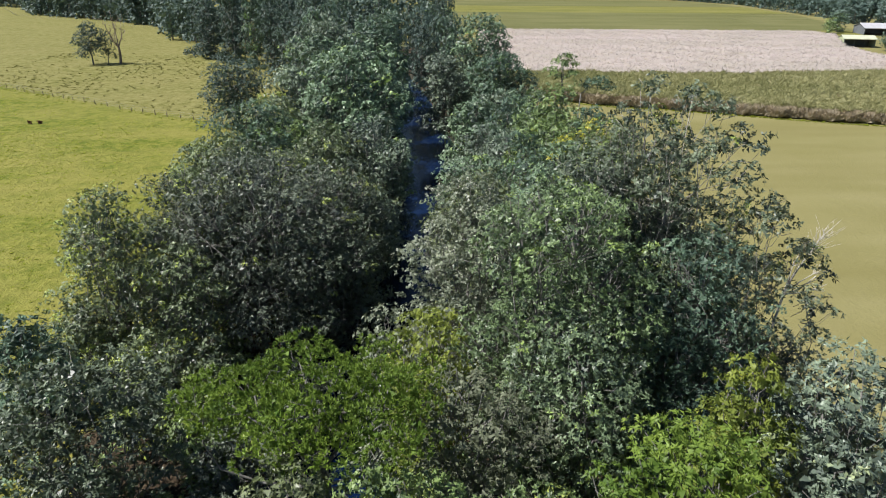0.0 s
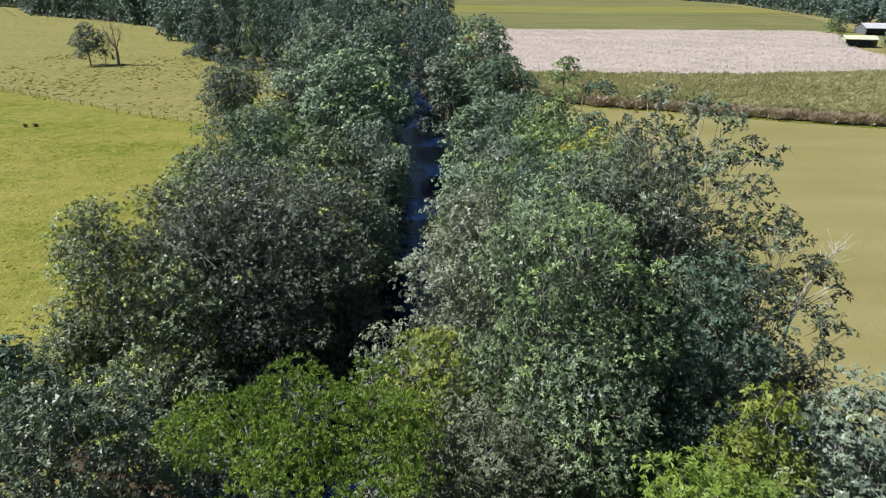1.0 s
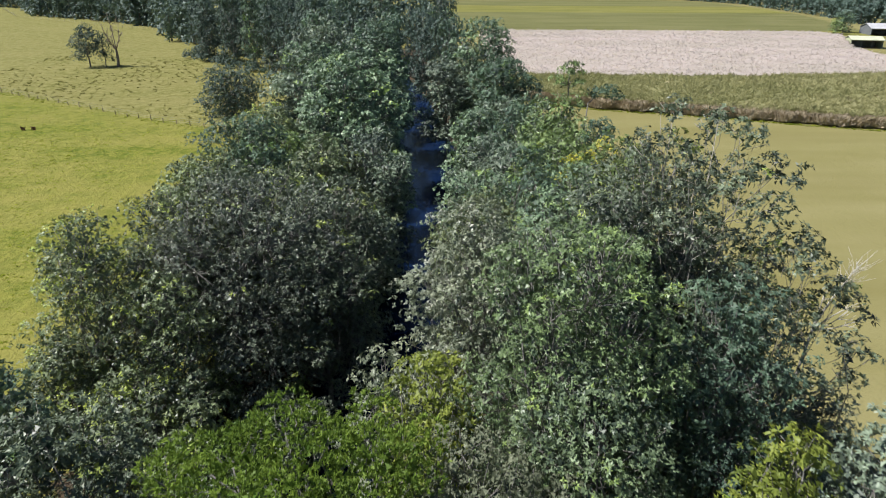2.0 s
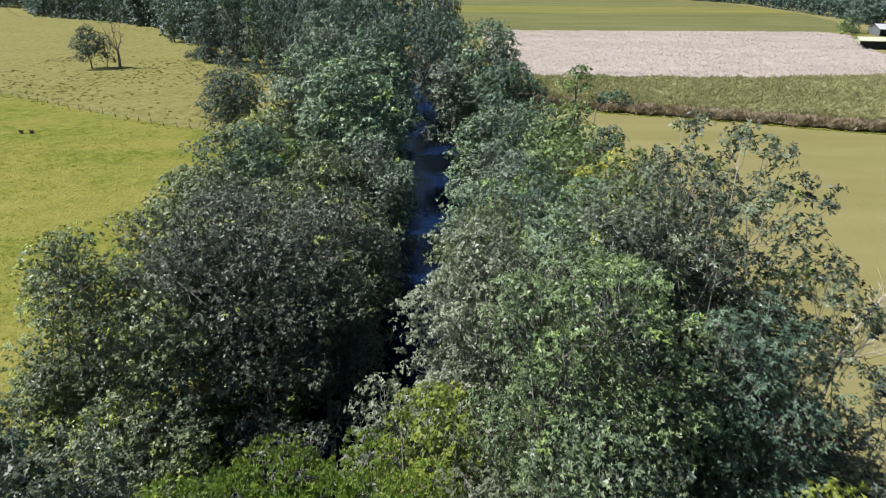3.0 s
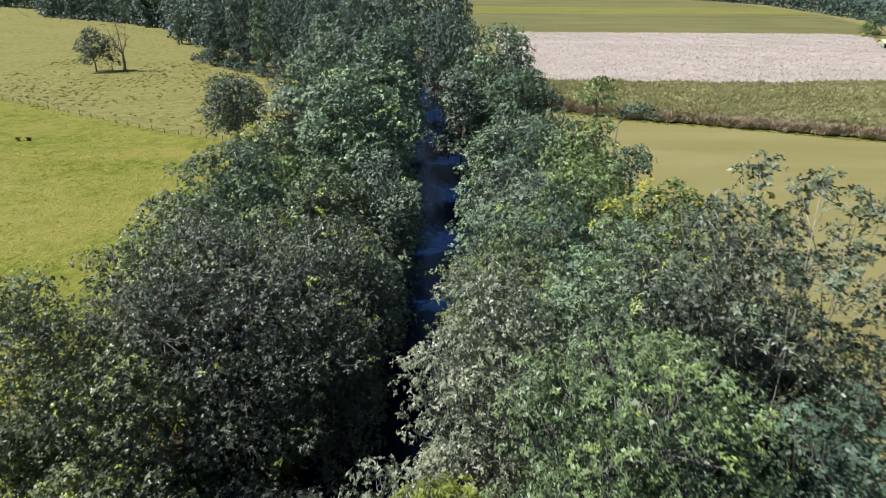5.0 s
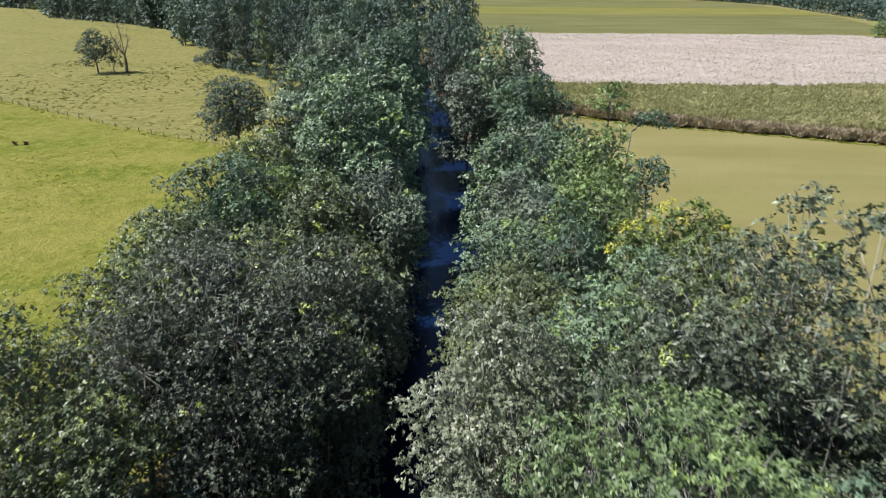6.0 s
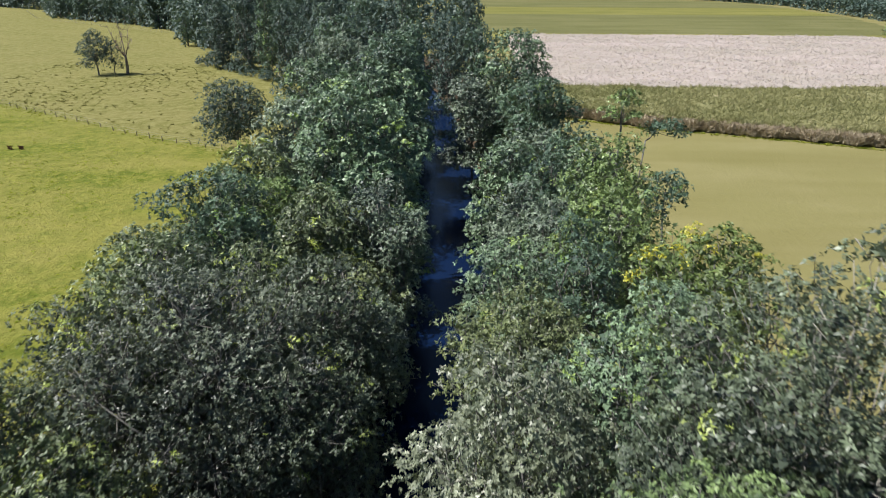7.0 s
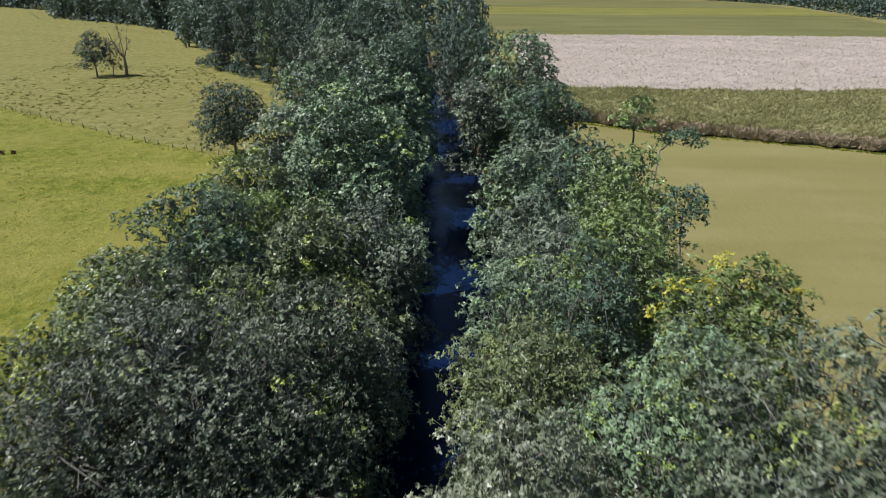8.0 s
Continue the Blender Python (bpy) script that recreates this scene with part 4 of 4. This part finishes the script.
def far_woods(label, seed, spots, tall, leaf, gap=2.5, length=1.45):
    """A far stand of trees as one mass of uneven crowns."""
    rng = np.random.default_rng(seed)
    places, ways, paths = [], [], []
    for x, y in spots:
        h = tall * rng.uniform(0.75, 1.2)
        r = h * rng.uniform(0.22, 0.32)
        lob = boughs_of(rng, h, 0.0, r, r, 16, r * 0.42)
        lob = [(c + np.array([x, y, 0]), s) for c, s in lob]
        p, w, _ = sprigs_of(rng, lob, gap, 0.85, -0.6)
        places.append(p)
        ways.append(w)
        paths.append(branch(rng, (x, y, 0), (x, y, h * 0.7), 0.4, 0.15, 3, 0.02))
    thing = tagged(new("far_woods"), label, "woods", kind="stuff")
    v, lo, si = tube(paths, 5)
    new("trunks", mesh_of("trunks", v, lo, si, [BARK])).parent = thing
    new("crowns", leaf_mesh("crowns", leaves(rng, np.concatenate(places), np.concatenate(ways), 4, length * 1.15, 0.66, tri=True), leaf)).parent = thing


rng = np.random.default_rng(77)
WOOD_LEFT = [(-420.0, 590.0), (-374.0, 560.0), (-324.0, 532.0), (-274.0, 462.0), (-251.0, 448.0), (-213.0, 423.0), (-193.0, 407.0), (-158.0, 382.0), (-120.0, 300.0), (-100.0, 278.0), (-14.0, 285.0), (0.0, 360.0), (-4.0, 520.0), (0.0, 700.0), (-60.0, 760.0), (-420.0, 760.0)]
sx, sy = scatter(rng, WOOD_LEFT, 15.0)
front = sy < np.interp(sx, [-420, -324, -251, -193, -120, -60, 0], [670, 620, 540, 500, 420, 400, 420])
edge = np.linspace(0, 1, 60)
ex = np.interp(edge, [0, 0.12, 0.25, 0.42, 0.5, 0.6, 0.66, 0.78, 1.0], [-420, -374, -324, -274, -251, -213, -193, -158, -112])
ey = np.interp(ex, [-420, -374, -324, -274, -251, -213, -193, -158, -112], [592, 562, 534, 464, 450, 425, 409, 384, 302])
far_woods("dense far wood behind the pasture", 181, list(zip(sx[front], sy[front])) + list(zip(ex, ey + 3)), 22.0, HAZED_WOODS)
WOOD_RIGHT = [(190.0, 735.0), (228.0, 700.0), (256.0, 645.0), (262.0, 520.0), (244.0, 425.0), (268.0, 400.0), (330.0, 420.0), (420.0, 560.0), (420.0, 800.0), (190.0, 800.0)]
sx, sy = scatter(rng, WOOD_RIGHT, 13.0)
hedge = np.linspace(0, 1, 46)
sx = np.concatenate((sx, np.interp(hedge, [0, 0.3, 0.6, 1], [196, 232, 260, 256])))
sy = np.concatenate((sy, np.interp(hedge, [0, 0.3, 0.6, 1], [738, 706, 640, 440])))
far_woods("far woods on the edge of the crop fields", 182, list(zip(sx, sy)), 13.0, HAZED_WOODS)
sx, sy = scatter(rng, [(-900.0, 790.0), (900.0, 830.0), (900.0, 1000.0), (-900.0, 1000.0)], 46.0)
far_woods("line of distant woods closing the plain", 183, list(zip(sx, sy)), 22.0, HAZED_WOODS, 9.0, 6.0)


# ---- undergrowth of the banks ----
def undergrowth(label, seed, spots, leaf, sizes=(0.8, 2.0), gap=0.75):
    rng = np.random.default_rng(seed)
    places, ways = [], []
    for x, y in spots:
        r = rng.uniform(sizes[0], sizes[1])
        z = bank_z(x, y)
        lob = [(np.array([x + rng.normal() * r * 0.5, y + rng.normal() * r * 0.5, z + r * rng.uniform(0.2, 0.9)]), r * rng.uniform(0.5, 0.9)) for _ in range(3)]
        p, w, _ = sprigs_of(rng, lob, gap)
        places.append(p)
        ways.append(w)
    tagged(new("undergrowth", leaf_mesh("undergrowth", leaves(rng, np.concatenate(places), np.concatenate(ways), 6, 0.56 * gap, 0.55, tri=True), leaf)), label, "shrubs", kind="stuff")


rng = np.random.default_rng(191)
ys = rng.uniform(8, 150, 330)
undergrowth("tangled green undergrowth along both creek banks", 192, [(creek_x(y) + rng.choice((-1, 1)) * rng.uniform(6.8, 17), y) for y in ys], MID)
ys = rng.uniform(30, 128, 90)
undergrowth("shrubs and saplings along the pasture edge", 193, [(creek_x(y) - rng.uniform(16, 21) - 5 * math.exp(-((y - 40) / 14) ** 2), y) for y in ys], DULL_GREEN, (0.9, 2.2))
ts = rng.uniform(0, 1, 60)
undergrowth("low shrubs at the foot of the wood", 194, [(np.interp(t, [0, 0.3, 0.6, 1], [-100, -82, -62, -33]) + rng.normal(), np.interp(t, [0, 0.3, 0.6, 1], [262, 248, 224, 168]) + rng.normal()) for t in ts], WOODS, (1.2, 2.6), 1.1)


# ---- fences and sheds ----
def bar(bm, a, b, w, h):
    """A box beam from a to b."""
    a, b = Vector(a), Vector(b)
    way = (b - a).normalized()
    side = way.cross(Vector((0, 0, 1)))
    side = side.normalized() if side.length > 1e-3 else Vector((1, 0, 0))
    up = side.cross(way)
    ring = [[p + side * sx * w / 2 + up * sy * h / 2 for sx, sy in ((-1, -1), (1, -1), (1, 1), (-1, 1))] for p in (a, b)]
    v = [bm.verts.new(p) for r in ring for p in r]
    for f in ((0, 1, 2, 3), (7, 6, 5, 4), (0, 4, 5, 1), (1, 5, 6, 2), (2, 6, 7, 3), (3, 7, 4, 0)):
        bm.faces.new([v[i] for i in f])


def part(name, bm, material, parent, label=""):
    me = bpy.data.meshes.new(name)
    bm.normal_update()
    bm.to_mesh(me)
    bm.free()
    me.materials.append(material)
    ob = new(name, me)
    ob.parent = parent
    return tagged(ob, label) if label else ob


def post_mesh():
    bm = bmesh.new()
    bmesh.ops.create_cone(bm, cap_ends=True, segments=7, radius1=0.11, radius2=0.09, depth=1.7, matrix=Matrix.Translation((0, 0, 0.65)))
    bmesh.ops.create_cone(bm, cap_ends=True, segments=7, radius1=0.09, radius2=0.04, depth=0.06, matrix=Matrix.Translation((0, 0, 1.53)))
    me = bpy.data.meshes.new("post")
    bm.to_mesh(me)
    bm.free()
    me.materials.append(POST_WOOD)
    return me


POST = post_mesh()


def fence(line, gap, label, seed):
    rng = np.random.default_rng(seed)
    thing = tagged(new("fence"), label, "fence")
    spots = []
    for (x0, y0), (x1, y1) in zip(line, line[1:]):
        n = max(1, round(math.hypot(x1 - x0, y1 - y0) / gap))
        spots += [(x0 + (x1 - x0) * i / n, y0 + (y1 - y0) * i / n) for i in range(n)]
    for x, y in spots + [line[-1]]:
        ob = new("post", POST)
        ob.parent = thing
        ob.matrix_basis = pose(x + rng.uniform(-0.25, 0.25), y + rng.uniform(-0.15, 0.15), bank_z(x, y), rng.uniform(-8, 8), rng.uniform(-8, 8), rng.uniform(0, 90)) @ Matrix.Diagonal((0.9, 0.9, rng.uniform(0.55, 0.95), 1))
    for z in (0.5, 0.95, 1.4):
        bm = bmesh.new()
        for a, b in zip(line, line[1:]):
            bar(bm, (*a, z), (*b, z), 0.02, 0.02)
        part("wire", bm, STEEL_WIRE, thing)


fence([(-46.0, 143.5), (-64.6, 151.3), (-75.6, 157.6), (-88.1, 165.6), (-100.1, 172.6), (-119.8, 185.0), (-200.0, 232.0)], 4.4, "old timber post and wire fence between pastures", 201)
fence([(-330.0, 519.0), (-280.0, 452.0), (-254.0, 434.0), (-216.0, 409.0), (-196.0, 393.0), (-155.0, 366.0)], 9.0, "post and wire fence along the far wood", 202)


ROOF_CREAM = plain("cream_roof_sheet", (0.42, 0.43, 0.31), (0.52, 0.53, 0.40), 0.4, 0.45, 0.5, 0.15, 0.02)
ROOF_GREY = plain("grey_roof_sheet", (0.36, 0.36, 0.37), (0.46, 0.46, 0.47), 0.4, 0.5, 0.5, 0.15, 0.02)
WALL_GREEN = plain("pale_green_wall_sheet", (0.34, 0.38, 0.22), (0.44, 0.47, 0.30), 0.5, 0.6, 0.4, 0.15, 0.02)
WALL_DARK = plain("dark_wall_sheet", (0.10, 0.11, 0.12), (0.17, 0.18, 0.19), 0.5, 0.6, 0.4, 0.15, 0.02)
DIRT = plain("shed_floor_dirt", (0.16, 0.12, 0.09), (0.26, 0.20, 0.15), 0.6, 0.95, 0.1, 0.5, 0.05)


def slab(bm, corners, thick):
    """A sheet of that thickness over four corners."""
    a, b, c, d = (Vector(p) for p in corners)
    n = (b - a).cross(d - a).normalized() * thick
    v = [bm.verts.new(p) for p in (a, b, c, d, a + n, b + n, c + n, d + n)]
    for f in ((3, 2, 1, 0), (4, 5, 6, 7), (0, 1, 5, 4), (1, 2, 6, 5), (2, 3, 7, 6), (3, 0, 4, 7)):
        bm.faces.new([v[i] for i in f])


def shed(x, y, turn, wide, deep, eave, ridge, roof, wall, bays, label):
    """An open-fronted farm shed: posts along the front, sheet walls, a low gable roof with ribs."""
    thing = tagged(new("farm_shed"), label, "shed", "farm sheds")
    thing.matrix_basis = pose(x, y, 0, 0, 0, turn)
    w, d = wide / 2, deep / 2
    for sx in (-1, 1):
        bm = bmesh.new()
        slab(bm, ((sx * w, -d, 0), (sx * w, d, 0), (sx * w, d, eave), (sx * w, -d, eave)), 0.08 * sx)
        v = [bm.verts.new(p) for p in ((sx * w, -d, eave), (sx * w, d, eave), (sx * w, 0, ridge - 0.1))]
        bm.faces.new(v)
        part("end_wall", bm, wall, thing)
    bm = bmesh.new()
    slab(bm, ((-w, d, 0), (w, d, 0), (w, d, eave), (-w, d, eave)), 0.08)
    part("back_wall", bm, WALL_DARK, thing)
    for s in (-1, 1):
        bm = bmesh.new()
        a, b = (-w - 0.5, s * (d + 0.6), eave - 0.1), (w + 0.5, s * (d + 0.6), eave - 0.1)
        c, e = (w + 0.5, 0, ridge), (-w - 0.5, 0, ridge)
        slab(bm, (a, b, c, e) if s < 0 else (b, a, e, c), 0.08)
        k = -w
        while k < w:
            bar(bm, (k, s * (d + 0.6), eave + 0.02), (k, s * 0.05, ridge + 0.12), 0.12, 0.06)
            k += 0.8
        part("roof", bm, roof, thing)
    for k in range(bays + 1):
        bm = bmesh.new()
        px = -w + 0.2 + (wide - 0.4) * k / bays
        bar(bm, (px, -d + 0.15, 0), (px, -d + 0.15, eave), 0.22, 0.22)
        part("post", bm, WALL_DARK, thing)
    bm = bmesh.new()
    bar(bm, (-w, -d + 0.15, eave - 0.2), (w, -d + 0.15, eave - 0.2), 0.2, 0.35)
    part("fascia", bm, roof, thing)
    bm = bmesh.new()
    slab(bm, ((-w, -d, 0.02), (w, -d, 0.02), (w, d, 0.02), (-w, d, 0.02)), 0.04)
    part("floor_slab", bm, DIRT, thing)


shed(180.0, 307.0, -12.0, 12.5, 8.0, 3.6, 4.8, ROOF_CREAM, WALL_GREEN, 3, "open farm shed with cream roof and pale green walls")
shed(228.0, 364.0, -8.0, 28.0, 14.0, 3.6, 5.6, ROOF_GREY, WALL_DARK, 6, "long grey-roofed farm shed near the far woods")
make_tree("farm_tree", (184.0, 291.0), 6.5, 0.5, 4.6, 4.2, DEEP, "round dark bush beside the farm shed", group="trees round the farm sheds", seed=211, clumps=18, clump=1.6, gap=0.9, length=0.8, count=6)
make_tree("farm_tree", (207.0, 374.0), 11.0, 0.5, 5.0, 4.6, DEEP, "dark spreading tree behind the farm shed", group="trees round the farm sheds", seed=212, clumps=20, clump=1.7, gap=0.9, length=0.8, count=6)
make_tree("farm_tree", (199.0, 366.0), 8.0, 0.5, 3.6, 3.6, MID, "low green tree at the end of the cane", group="trees round the farm sheds", seed=213, clumps=16, clump=1.3, gap=0.9, length=0.8, count=6)


def bare_sapling():
    """A pale leafless sapling leaning out over the paddock, with a brush of fine twigs at its top."""
    rng = np.random.default_rng(221)
    thing = tagged(new("bare_sapling"), "pale leafless sapling leaning over the paddock", "tree")
    thing.matrix_basis = pose(20.4, 38.4, 0)
    paths = [branch(rng, (0, 0, -0.2), (2.5, 0.6, 13.0), 0.12, 0.08, 6, 0.02), branch(rng, (2.5, 0.6, 13.0), (4.2, 0.6, 17.0), 0.08, 0.03, 5, 0.03)]
    for tip in ((4.4, 0.7, 13.9), (4.9, 0.5, 13.3), (3.0, 1.2, 15.0), (4.6, 0.2, 14.8)):
        limb = branch(rng, (2.4, 0.6, 12.6), tip, 0.05, 0.02, 5, 0.06)
        paths.append(limb)
        for _ in range(4):
            a = np.asarray(limb[3][0])
            paths.append(branch(rng, a, a + np.array((rng.uniform(0.3, 1.1), rng.uniform(-0.5, 0.5), rng.uniform(0.1, 0.9))), 0.022, 0.01, 3, 0.08))
    for k in range(46):
        a = np.array((3.5, 0.6, 15.4)) + np.array((0.7, 0.0, 1.6)) * rng.uniform(0, 1)
        tip = a + np.array((rng.uniform(-0.5, 1.3), rng.uniform(-0.9, 0.9), rng.uniform(0.2, 1.5)))
        paths.append(branch(rng, a, tip, 0.014, 0.006, 4, 0.08))
    v, lo, si = tube(paths, 5)
    new("trunk", mesh_of("trunk", v, lo, si, [TWIG_PALE], smooth=True)).parent = thing


bare_sapling()
